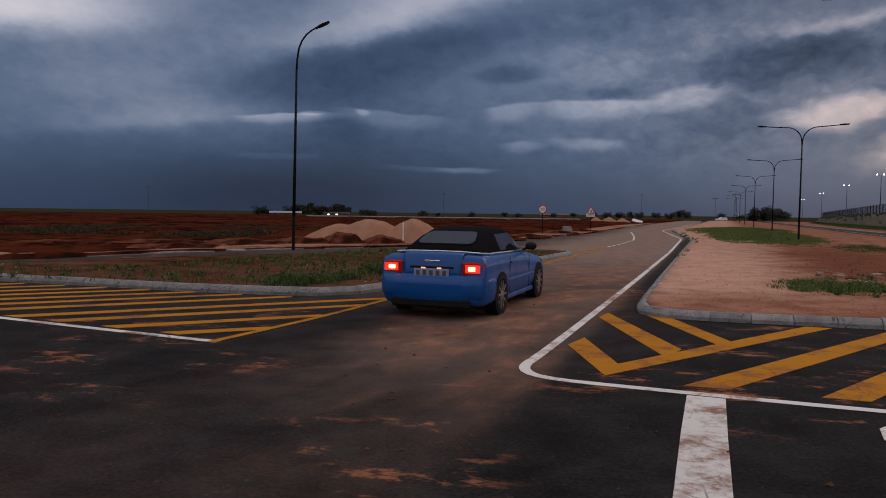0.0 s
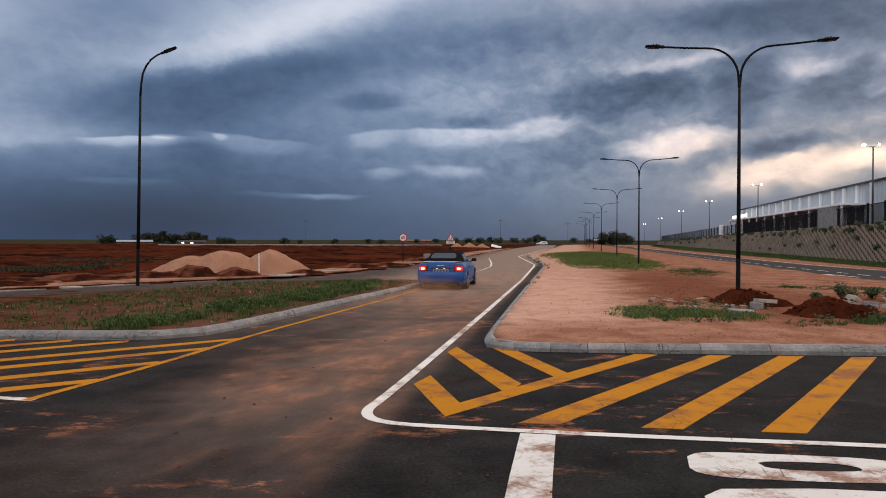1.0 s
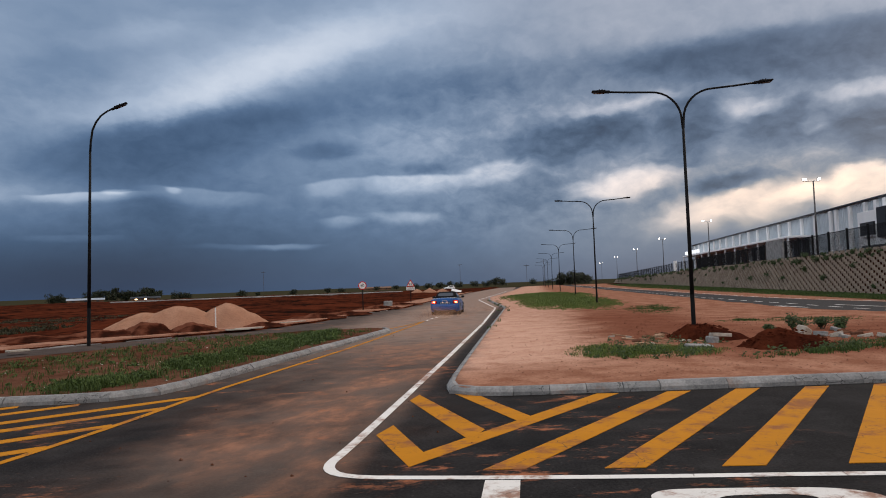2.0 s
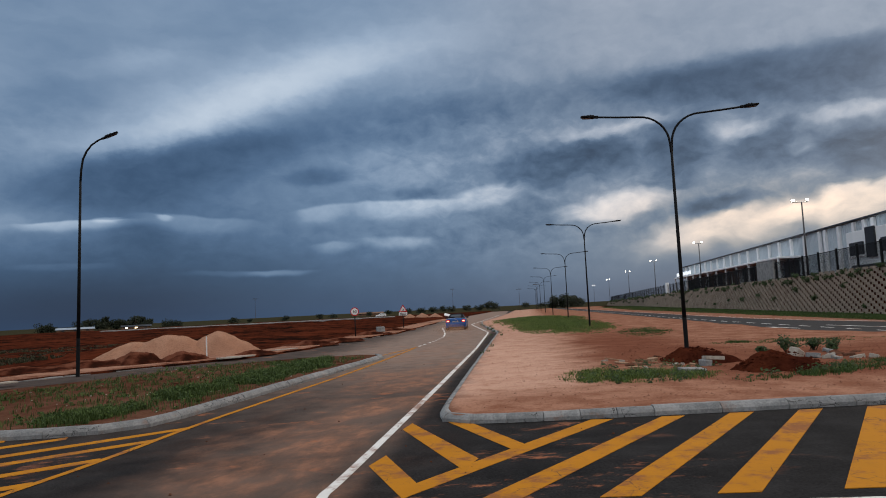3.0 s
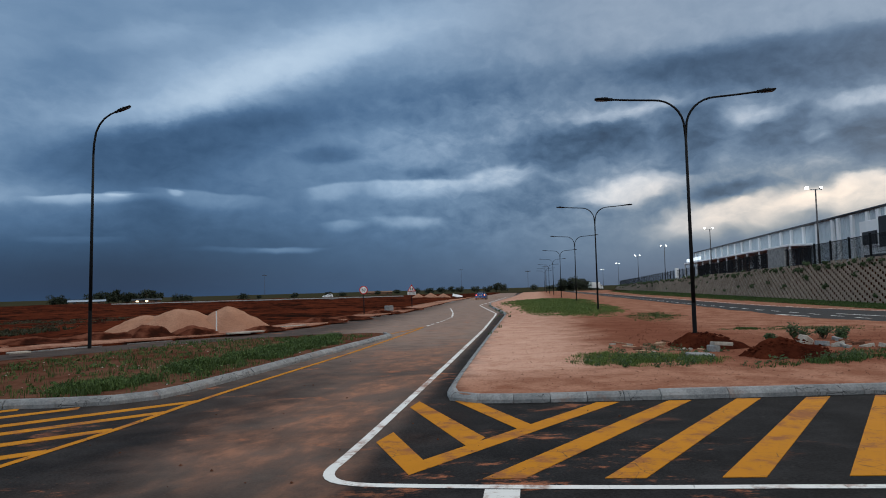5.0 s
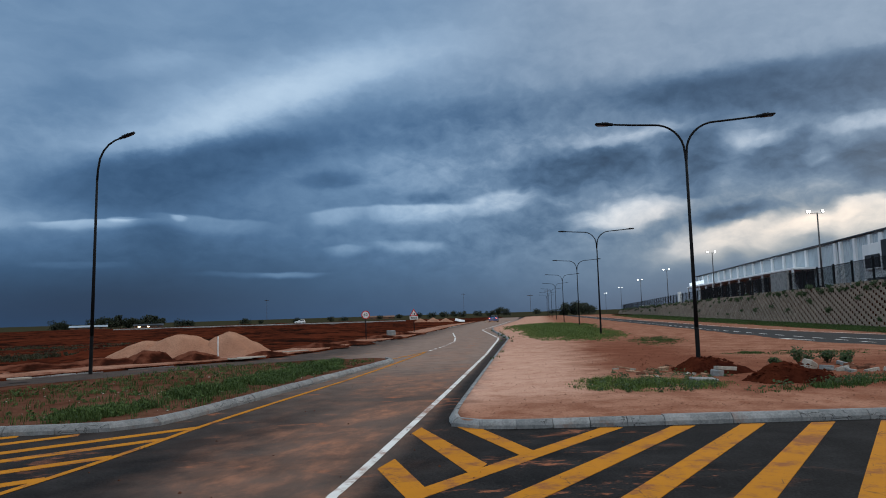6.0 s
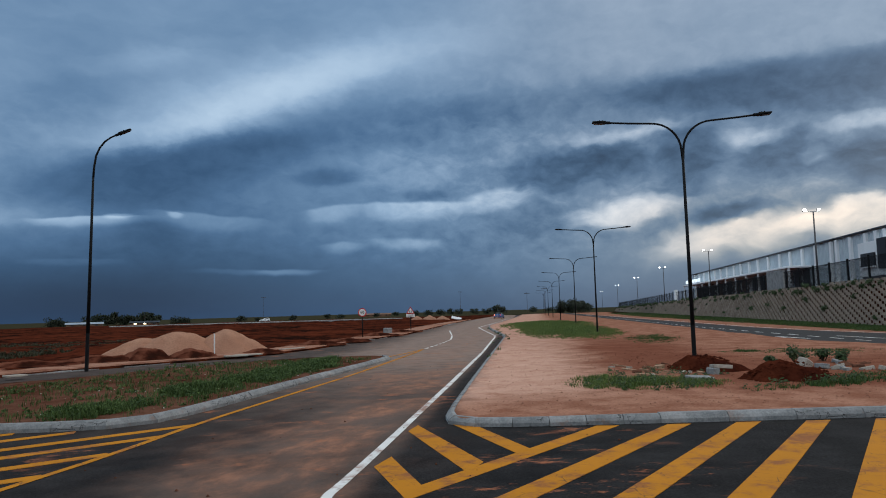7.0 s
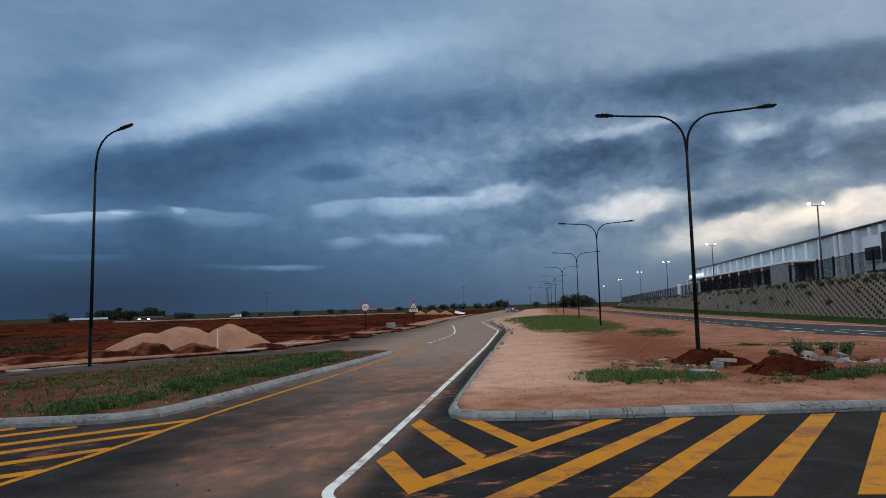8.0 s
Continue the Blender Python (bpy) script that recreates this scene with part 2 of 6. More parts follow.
def asphalt_build(n, b, where):
    big, mid = n.noise(where, 0.22, 5.0, 0.6), n.noise(where, 1.4, 5.0, 0.65)
    grit = n.noise(where, 28.0, 4.0, 0.8)
    base = n.mix(n.span(n.math("MULTIPLY_ADD", grit, 0.5, n.math("MULTIPLY", mid, 0.5)), 0.36, 0.66), (0.0065, 0.0065, 0.0070), (0.030, 0.0293, 0.0300))
    base = n.mix(n.span(n.noise(where, 16.0, 3.0, 0.6), 0.66, 0.72, 0.0, 0.5), base, (0.075, 0.068, 0.064))
    # red soil carried onto the road, thickest in the swept lane
    sep = n.add("ShaderNodeSeparateXYZ")
    n.link(where, sep.inputs[0])
    x, y = sep.outputs[0], sep.outputs[1]
    lane = n.math("ADD", n.math("SUBTRACT", x, n.math("MULTIPLY_ADD", y, 0.19, -1.4)), n.math("MULTIPLY_ADD", big, 3.0, -1.5))
    band = n.span(n.math("ABSOLUTE", lane), 2.7, 0.3)
    near = n.math("MULTIPLY", n.span(y, 4.5, 10.0, 0.12, 1.0), band)
    # soft swirls and torn patches
    across, ahead = n.math("MULTIPLY_ADD", y, -0.225, x), n.math("MULTIPLY", y, 0.62)
    swept = n.combine(across, ahead, 0.0)
    soft = n.span(n.noise(swept, 0.45, 5.0, 0.6, 0.7), 0.36, 0.66)
    torn = n.span(n.noise(swept, 2.3, 7.0, 0.72, 0.25), 0.36, 0.70)
    soil = n.math("MULTIPLY", n.math("MULTIPLY", soft, n.math("MULTIPLY_ADD", torn, 0.55, 0.45)), n.math("MULTIPLY_ADD", near, 0.82, 0.02))
    film = n.math("MULTIPLY_ADD", n.math("MULTIPLY", near, n.span(big, 0.35, 0.6, 0.4, 1.0)), 0.34, 0.008)
    spots = n.span(n.noise(n.combine(n.math("MULTIPLY", x, 0.55), y, 4.0), 1.5, 6.0, 0.78), 0.545, 0.65)
    where_spots = n.math("MAXIMUM", n.span(n.noise(where, 0.35, 3.0), 0.47, 0.58, 0.0, 0.8), n.math("MULTIPLY", n.span(n.math("ABSOLUTE", n.math("SUBTRACT", y, 7.4)), 1.3, 0.2), n.span(n.math("ABSOLUTE", n.math("SUBTRACT", x, 2.8)), 2.6, 0.8)))
    spots = n.math("MULTIPLY", spots, where_spots)
    dust = n.math("MAXIMUM", film, n.math("MULTIPLY", n.math("MULTIPLY", n.span(y, 8.0, 32.0, 0.0, 0.74), n.span(n.math("ADD", lane, 0.0), -7.0, -3.0, 0.25, 1.0)), n.span(mid, 0.3, 0.6, 0.75, 1.0)))
    # beyond the white line nothing drives and the asphalt stays clean
    clean = n.span(n.math("SUBTRACT", x, n.math("MULTIPLY_ADD", y, 0.21, -1.9)), 1.62, 1.22, 0.10, 1.0)
    dust, soil = n.math("MULTIPLY", dust, clean), n.math("MULTIPLY", soil, clean)
    red = n.mix(mid, (0.27, 0.085, 0.035), (0.36, 0.155, 0.085))
    c = n.mix(dust, base, n.mix(mid, (0.23, 0.165, 0.135), (0.34, 0.255, 0.21)))
    c = n.mix(n.math("MULTIPLY", soil, n.span(y, 40.0, 18.0, 0.2, 1.0)), c, n.mix(torn, (0.22, 0.115, 0.075), (0.35, 0.165, 0.098)))
    n.put(b.inputs["Base Color"], n.mix(spots, c, red))
    n.put(b.inputs["Roughness"], n.span(mid, 0.3, 0.7, 0.8, 0.97))
    b.inputs["Specular IOR Level"].default_value = 0.03
    bump(n, b, grit, 0.6, 0.008)


ASPHALT = material("asphalt", asphalt_build)
ASPHALT_NEW = surface("dark_asphalt", (0.012, 0.0125, 0.014), (0.030, 0.030, 0.032), 0.88, 2.0, 80.0, 0.4, 0.006, 0.0, 0.1)


def paint(name, colour, worn, cut):
    """Road paint: rubbed, cracked and dusty."""
    def build(n, b, where):
        rub = n.math("MULTIPLY_ADD", n.noise(where, 6.0, 6.0, 0.7), 0.6, n.math("MULTIPLY", n.noise(where, 45.0, 3.0, 0.7), 0.4))
        f = n.span(rub, cut, cut + 0.14)
        tone = n.mix(n.noise(where, 1.3, 4.0), colour, tuple(c * 0.72 for c in colour))
        c = n.mix(f, tone, worn)
        soil = n.span(n.noise(where, 1.0, 6.0, 0.76), 0.49, 0.63, 0.0, 0.85)
        c = n.mix(soil, c, n.mix(rub, (0.10, 0.05, 0.03), (0.30, 0.11, 0.045)))
        # hairline cracks
        crack = n.add("ShaderNodeTexVoronoi")
        crack.feature = "DISTANCE_TO_EDGE"
        n.link(where, crack.inputs["Vector"])
        crack.inputs["Scale"].default_value = 4.5
        line = n.math("MULTIPLY", n.span(crack.outputs["Distance"], 0.035, 0.008), n.span(n.noise(where, 1.7, 3.0), 0.52, 0.64, 0.0, 0.7))
        n.put(b.inputs["Base Color"], n.mix(line, c, (0.05, 0.04, 0.035)))
        b.inputs["Roughness"].default_value = 0.8
        b.inputs["Specular IOR Level"].default_value = 0.05
        bump(n, b, rub, 0.3, 0.004)
    return material(name, build)


PAINT_YELLOW = paint("yellow_road_paint", (0.47, 0.195, 0.012), (0.08, 0.05, 0.035), 0.56)
PAINT_WHITE = paint("white_road_paint", (0.68, 0.68, 0.66), (0.14, 0.13, 0.12), 0.55)
FRESH_WHITE = paint("fresh_white_road_paint", (0.72, 0.72, 0.70), (0.20, 0.19, 0.18), 0.62)
CONCRETE = surface("grey_concrete", (0.14, 0.145, 0.148), (0.32, 0.32, 0.315), 0.85, 2.2, 30.0, 0.5, 0.01)


def kerb_build(n, b, where):
    own = n.add("ShaderNodeObjectInfo").outputs["Random"]
    spot = n.add("ShaderNodeVectorMath")
    n.link(where, spot.inputs[0])
    n.link(n.combine(n.math("MULTIPLY", own, 40.0), own, 0.0), spot.inputs[1])
    at = spot.outputs[0]
    big, fine = n.noise(at, 3.0, 5.0, 0.65), n.noise(at, 30.0, 4.0, 0.7)
    c = n.mix(n.span(n.math("MULTIPLY_ADD", fine, 0.4, n.math("MULTIPLY", big, 0.6)), 0.34, 0.66), (0.13, 0.135, 0.14), (0.30, 0.305, 0.305))
    c = n.mix(n.span(own, 0.0, 1.0, 0.0, 0.35), c, (0.12, 0.125, 0.13))
    # soil stains, cracks
    c = n.mix(n.span(n.noise(at, 2.0, 6.0, 0.75), 0.54, 0.70, 0.0, 0.6), c, (0.20, 0.105, 0.065))
    crack = n.add("ShaderNodeTexVoronoi")
    crack.feature = "DISTANCE_TO_EDGE"
    sep = n.add("ShaderNodeSeparateXYZ")
    n.link(at, sep.inputs[0])
    n.link(n.combine(n.math("MULTIPLY_ADD", n.noise(at, 6.0, 5.0, 0.7), 0.5, sep.outputs[0]), n.math("MULTIPLY_ADD", fine, 0.12, sep.outputs[1]), sep.outputs[2]), crack.inputs["Vector"])
    crack.inputs["Scale"].default_value = 3.4
    line = n.math("MULTIPLY", n.span(crack.outputs["Distance"], 0.028, 0.006), n.math("MULTIPLY", n.span(own, 0.72, 0.80), n.span(big, 0.42, 0.55)))
    n.put(b.inputs["Base Color"], n.mix(line, c, (0.025, 0.024, 0.024)))
    b.inputs["Roughness"].default_value = 0.88
    b.inputs["Specular IOR Level"].default_value = 0.15
    bump(n, b, n.math("SUBTRACT", fine, line), 0.5, 0.012)


KERB_CONCRETE = material("kerb_concrete", kerb_build)
CONCRETE_PALE = surface("pale_concrete", (0.22, 0.20, 0.17), (0.42, 0.38, 0.33), 0.85, 1.5, 25.0, 0.4, 0.01)
BLOCK = surface("earth_block_concrete", (0.17, 0.13, 0.10), (0.35, 0.29, 0.23), 0.9, 1.2, 20.0, 0.4, 0.02)


def soil_build(pale, mid, red, red_at, grain=22.0):
    def build(n, b, where):
        big, m, g = n.noise(where, 0.12, 5.0, 0.6), n.noise(where, 0.9, 6.0, 0.65), n.noise(where, grain, 4.0, 0.7)
        f = n.math("MULTIPLY_ADD", m, 0.5, n.math("MULTIPLY", big, 0.5))
        c = n.mix(n.span(f, 0.40, 0.60), pale, mid)
        c = n.mix(n.span(f, red_at, red_at + 0.10), c, red)
        c = n.mix(n.span(g, 0.35, 0.75), c, n.mix(1.0, c, (0.62, 0.60, 0.60), "MULTIPLY"))
        n.put(b.inputs["Base Color"], c)
        b.inputs["Roughness"].default_value = 1.0
        b.inputs["Specular IOR Level"].default_value = 0.0
        bump(n, b, n.math("MULTIPLY_ADD", g, 0.4, m), 0.7, 0.05)
    return build


def verge_build(n, b, where):
    sep = n.add("ShaderNodeSeparateXYZ")
    n.link(where, sep.inputs[0])
    x, y = sep.outputs[0], sep.outputs[1]
    big, m, g = n.noise(where, 0.25, 5.0, 0.65), n.noise(where, 1.1, 6.0, 0.65), n.noise(where, 20.0, 4.0, 0.7)
    # paler, trodden soil beside the road; redder soil away from it, where it has been dug
    strip = n.math("MULTIPLY_ADD", y, -0.232, n.math("MULTIPLY_ADD", big, 2.4, n.math("SUBTRACT", x, 1.2)))
    trodden = n.math("MULTIPLY", n.span(strip, 4.5, 1.0), n.span(y, 12.5, 16.0))
    pale = n.mix(n.span(m, 0.35, 0.65), (0.33, 0.175, 0.118), (0.215, 0.100, 0.064))
    pale = n.mix(trodden, pale, n.mix(n.span(m, 0.2, 0.8), (0.54, 0.345, 0.26), (0.43, 0.25, 0.18)))
    side = n.math("ADD", n.math("MULTIPLY_ADD", y, -0.232, x), n.math("MULTIPLY_ADD", big, 6.0, -3.0))
    dug = n.math("MULTIPLY", n.span(side, 2.2, 4.5), n.span(n.math("ADD", y, n.math("MULTIPLY", m, 6.0)), 18.5, 22.0))
    near_dug = n.math("MULTIPLY", n.span(n.math("ADD", x, n.math("MULTIPLY", m, 4.0)), 8.5, 11.5, 0.0, 0.9), n.math("MULTIPLY", n.span(n.math("MULTIPLY_ADD", x, 0.13, y), 14.0, 15.6), n.span(y, 23.0, 19.0, 0.2, 1.0)))
    dug = n.math("MAXIMUM", n.math("MULTIPLY", n.math("MULTIPLY", dug, n.span(y, 44.0, 28.0, 0.35, 1.0)), n.span(side, 9.5, 6.0, 0.12, 1.0)), near_dug)
    c = n.mix(n.math("MULTIPLY", dug, 0.95), pale, n.mix(m, (0.215, 0.090, 0.056), (0.105, 0.037, 0.023)))
    c = n.mix(n.span(n.noise(where, 2.2, 6.0, 0.7), 0.52, 0.68, 0.0, 0.35), c, (0.20, 0.078, 0.044))
    c = n.mix(n.span(g, 0.40, 0.75), c, n.mix(1.0, c, (0.66, 0.62, 0.62), "MULTIPLY"))
    n.put(b.inputs["Base Color"], c)
    b.inputs["Roughness"].default_value = 0.95
    b.inputs["Specular IOR Level"].default_value = 0.0
    bump(n, b, n.math("MULTIPLY_ADD", g, 0.6, n.noise(where, 7.0, 5.0, 0.7)), 0.35, 0.02)


SOIL_PINK = material("pink_gravel_soil", verge_build)
SOIL_RED = material("dark_red_soil", soil_build((0.145, 0.056, 0.034), (0.052, 0.014, 0.008), (0.024, 0.009, 0.006), 0.51, 3.0))
FIELD_SOIL = material("dark_field_soil", soil_build((0.085, 0.022, 0.011), (0.033, 0.009, 0.0055), (0.012, 0.0065, 0.005), 0.49, 2.0))
SOIL_HEAP = material("freshly_dug_soil", soil_build((0.068, 0.018, 0.009), (0.038, 0.010, 0.006), (0.03, 0.009, 0.006), 0.54, 7.0))
SAND = material("building_sand", soil_build((0.36, 0.205, 0.138), (0.30, 0.160, 0.105), (0.22, 0.095, 0.058), 0.66, 16.0))
SHOULDER_SOIL = material("pale_shoulder_soil", soil_build((0.36, 0.21, 0.15), (0.25, 0.125, 0.085), (0.14, 0.055, 0.035), 0.52, 12.0))
ISLAND_SOIL = material("island_soil", soil_build((0.125, 0.062, 0.041), (0.072, 0.030, 0.018), (0.038, 0.013, 0.008), 0.53, 10.0))


def far_build(n, b, where):
    sep = n.add("ShaderNodeSeparateXYZ")
    n.link(where, sep.inputs[0])
    stretch = n.combine(n.math("MULTIPLY", sep.outputs[0], 0.25), sep.outputs[1], 0.0)
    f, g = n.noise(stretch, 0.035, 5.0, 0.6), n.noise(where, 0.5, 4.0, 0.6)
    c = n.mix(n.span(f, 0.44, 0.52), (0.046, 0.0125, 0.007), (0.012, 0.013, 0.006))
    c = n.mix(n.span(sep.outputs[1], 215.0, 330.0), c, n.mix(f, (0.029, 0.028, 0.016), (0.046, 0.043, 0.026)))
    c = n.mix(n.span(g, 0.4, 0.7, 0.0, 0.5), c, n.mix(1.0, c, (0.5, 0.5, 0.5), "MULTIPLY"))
    n.put(b.inputs["Base Color"], c)
    b.inputs["Roughness"].default_value = 0.95
    b.inputs["Specular IOR Level"].default_value = 0.0
    bump(n, b, g, 0.6, 0.2)


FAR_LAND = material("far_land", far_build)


def leaf_material(name, dark, light):
    def build(n, b, where):
        r = n.add("ShaderNodeNewGeometry").outputs["Random Per Island"]
        f = n.math("MULTIPLY_ADD", n.noise(where, 0.8, 3.0), 0.5, n.math("MULTIPLY_ADD", r, 0.7, -0.1))
        n.put(b.inputs["Base Color"], n.mix(f, dark, light))
        b.inputs["Roughness"].default_value = 0.7
        b.inputs["Specular IOR Level"].default_value = 0.2
    return material(name, build)


GRASS = leaf_material("grass_blades", (0.010, 0.026, 0.006), (0.082, 0.128, 0.030))
LEAF = leaf_material("dark_tree_leaves", (0.006, 0.010, 0.005), (0.018, 0.026, 0.011))
DULL_GRASS = leaf_material("dull_field_grass", (0.014, 0.017, 0.008), (0.050, 0.046, 0.022))
VERGE_GRASS = leaf_material("verge_grass_blades", (0.016, 0.042, 0.008), (0.160, 0.215, 0.052))
SHRUB = leaf_material("shrub_leaves", (0.014, 0.030, 0.010), (0.055, 0.085, 0.026))
BARK = surface("bark", (0.04, 0.03, 0.022), (0.10, 0.075, 0.055), 0.9, 4.0, 30.0)
POLE_PAINT = surface("black_pole_paint", (0.0045, 0.005, 0.006), (0.009, 0.0095, 0.011), 0.7, 3.0, 30.0, 0.05, 0.001, 0.0, 0.12)
STEEL = surface("dark_steel", (0.05, 0.05, 0.055), (0.11, 0.11, 0.115), 0.45, 3.0, 40.0, 0.1, 0.002, 0.6)
GALVANISED = surface("galvanised_steel", (0.36, 0.38, 0.40), (0.52, 0.54, 0.56), 0.4, 2.0, 30.0, 0.1, 0.002, 0.7)
CLADDING = surface("ribbed_sheet_cladding", (0.46, 0.52, 0.57), (0.60, 0.66, 0.70), 0.45, 0.3, 6.0, 0.1, 0.01, 0.2)
WHITE_WALL = surface("white_plaster", (0.76, 0.77, 0.78), (0.86, 0.86, 0.86), 0.8, 0.5, 12.0, 0.2, 0.01)
DARK_PANEL = surface("dark_cladding", (0.018, 0.02, 0.024), (0.05, 0.052, 0.058), 0.5, 0.5, 8.0, 0.1, 0.01)
BROWN_PANEL = surface("brown_screen", (0.10, 0.055, 0.035), (0.19, 0.11, 0.07), 0.7, 0.5, 8.0, 0.2, 0.01)
LAMP_GLOW = glow("floodlight_lens", (1.0, 0.90, 0.74), 9.0)
LAMP_WARM = glow("warm_floodlight_lens", (1.0, 0.78, 0.48), 60.0)


def part(name, bm, mat, parent=None, label="", smooth=False):
    """Links a bmesh as one mesh object, under a thing or a part where one is given."""
    me = bpy.data.meshes.new(name)
    bm.to_mesh(me)
    bm.free()
    for m in (mat if isinstance(mat, (list, tuple)) else (mat,)):
        me.materials.append(m)
    if smooth:
        me.polygons.foreach_set("use_smooth", [True] * len(me.polygons))
    ob = new(name, me)
    if parent is not None:
        ob.parent = parent
    if label:
        tagged(ob, label)
    return ob


def thing(name, at, label, category, group=""):
    ob = new(name)
    ob.empty_display_size = 0.2
    ob.matrix_basis = at if isinstance(at, Matrix) else Matrix.Translation(at)
    return tagged(ob, label, category, group)


def box(bm, x0, x1, y0, y1, z0, z1, bevel=0.0):
    m = Matrix.LocRotScale(((x0 + x1) / 2, (y0 + y1) / 2, (z0 + z1) / 2), None, (x1 - x0, y1 - y0, z1 - z0))
    made = bmesh.ops.create_cube(bm, size=1.0, matrix=m)
    if bevel:
        edges = list({e for v in made["verts"] for e in v.link_edges})
        bmesh.ops.bevel(bm, geom=edges, offset=bevel, segments=1, affect="EDGES")
    return bm


def tube(bm, points, radii, sides=10):
    """A round bar along a line of points."""
    rings = []
    pts = [Vector(p) for p in points]
    for i, p in enumerate(pts):
        d = (pts[min(i + 1, len(pts) - 1)] - pts[max(i - 1, 0)]).normalized()
        a = d.orthogonal().normalized() if abs(d.z) < 0.9 else Vector((1, 0, 0))
        a = (a - d * a.dot(d)).normalized()
        if rings and (a0 := rings[-1][1] - d * rings[-1][1].dot(d)).length > 0.1:
            a = a0.normalized()
        c = d.cross(a)
        r = radii[i] if isinstance(radii, (list, tuple)) else radii
        rings.append(([bm.verts.new(p + r * (math.cos(k) * a + math.sin(k) * c)) for k in [2 * math.pi * j / sides for j in range(sides)]], a))
    for (r0, _), (r1, _) in zip(rings, rings[1:]):
        for j in range(sides):
            bm.faces.new((r0[j], r0[(j + 1) % sides], r1[(j + 1) % sides], r1[j]))
    bm.faces.new(rings[0][0][::-1])
    bm.faces.new(rings[-1][0])
    return bm


def prism(bm, outline, z0, z1):
    """A flat slab with the given outline."""
    lo = [bm.verts.new((x, y, z0)) for x, y in outline]
    hi = [bm.verts.new((x, y, z1)) for x, y in outline]
    k = len(outline)
    bm.faces.new(hi)
    bm.faces.new(lo[::-1])
    for i in range(k):
        bm.faces.new((lo[i], lo[(i + 1) % k], hi[(i + 1) % k], hi[i]))
    return bm


def clockwise(outline):
    area = sum(a[0] * b[1] - b[0] * a[1] for a, b in zip(outline, outline[1:] + outline[:1]))
    return outline if area > 0 else outline[::-1]


def terrain(name, outline, height, mat, step, label, skirt=0.3, fine=None):
    """Ground with an outline, cut into cells and shaped by height(x, y)."""
    bm = bmesh.new()
    outline = clockwise(outline)
    bm.faces.new([bm.verts.new((x, y, 0)) for x, y in outline])
    xs, ys = [p[0] for p in outline], [p[1] for p in outline]

    def cuts(lo, hi, finer):
        v, out = lo, []
        while v < hi:
            out.append(v)
            v += step * (1.0 if finer is None else max(1.0, abs(v - finer) / 12.0))
        if finer is not None:
            out = []
            for sign in (1, -1):
                v = finer
                while lo < v < hi or v == finer:
                    out.append(v)
                    v += sign * step * max(1.0, abs(v - finer) / 14.0)
        return out
    for c in cuts(min(xs), max(xs), fine[0] if fine else None):
        bmesh.ops.bisect_plane(bm, geom=bm.verts[:] + bm.edges[:] + bm.faces[:], plane_co=(c + 0.013, 0, 0), plane_no=(1, 0, 0))
    for c in cuts(min(ys), max(ys), fine[1] if fine else None):
        bmesh.ops.bisect_plane(bm, geom=bm.verts[:] + bm.edges[:] + bm.faces[:], plane_co=(0, c + 0.013, 0), plane_no=(0, 1, 0))
    bmesh.ops.triangulate(bm, faces=[f for f in bm.faces if len(f.verts) > 4])
    rim = [e for e in bm.edges if e.is_boundary]
    for v in bm.verts:
        v.co.z = height(v.co.x, v.co.y)
    low = bmesh.ops.extrude_edge_only(bm, edges=rim)["geom"]
    for v in low:
        if isinstance(v, bmesh.types.BMVert):
            v.co.z -= skirt
    bmesh.ops.recalc_face_normals(bm, faces=bm.faces[:])
    return tagged(part(name, bm, mat, smooth=True), label, kind="structure")


def along(line, step):
    """Even points along a line of (x, y), with its direction."""
    out, carry = [], 0.0
    for (x0, y0), (x1, y1) in zip(line, line[1:]):
        d = math.hypot(x1 - x0, y1 - y0)
        while carry < d:
            f = carry / d
            out.append((x0 + f * (x1 - x0), y0 + f * (y1 - y0), math.atan2(y1 - y0, x1 - x0)))
            carry += step
        carry -= d
    return out


def smooth_line(line, rounds=2):
    """Rounds the corners of a line."""
    for _ in range(rounds):
        out = [line[0]]
        for a, b in zip(line, line[1:]):
            out += [(a[0] * 0.75 + b[0] * 0.25, a[1] * 0.75 + b[1] * 0.25), (a[0] * 0.25 + b[0] * 0.75, a[1] * 0.25 + b[1] * 0.75)]
        line = out + [line[-1]]
    return line


def shifted(line, d):
    """The line moved sideways by d metres to its left."""
    out = []
    for i, (x, y) in enumerate(line):
        a, b = line[max(i - 1, 0)], line[min(i + 1, len(line) - 1)]
        l = math.hypot(b[0] - a[0], b[1] - a[1]) or 1.0
        out.append((x - d * (b[1] - a[1]) / l, y + d * (b[0] - a[0]) / l))
    return out


def wave(x, y, size, seed=0.0):
    return noise.noise((x / size, y / size, seed))

# ---- ground, roads, kerbs and paint ----
def ground():
    bm = bmesh.new()
    rings = [0.0, 60.0, 150.0, 300.0, 500.0, 800.0, 1400.0, 2500.0, 4500.0]
    prev = None
    for r in rings[1:]:
        ring = [bm.verts.new((r * math.cos(a), r * math.sin(a), -0.12)) for a in [2 * math.pi * k / 96 for k in range(96)]]
        if prev is None:
            bm.faces.new(ring)
        else:
            for k in range(96):
                bm.faces.new((prev[k], prev[(k + 1) % 96], ring[(k + 1) % 96], ring[k]))
        prev = ring
    bmesh.ops.recalc_face_normals(bm, faces=bm.faces[:])
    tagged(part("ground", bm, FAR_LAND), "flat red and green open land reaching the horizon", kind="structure")


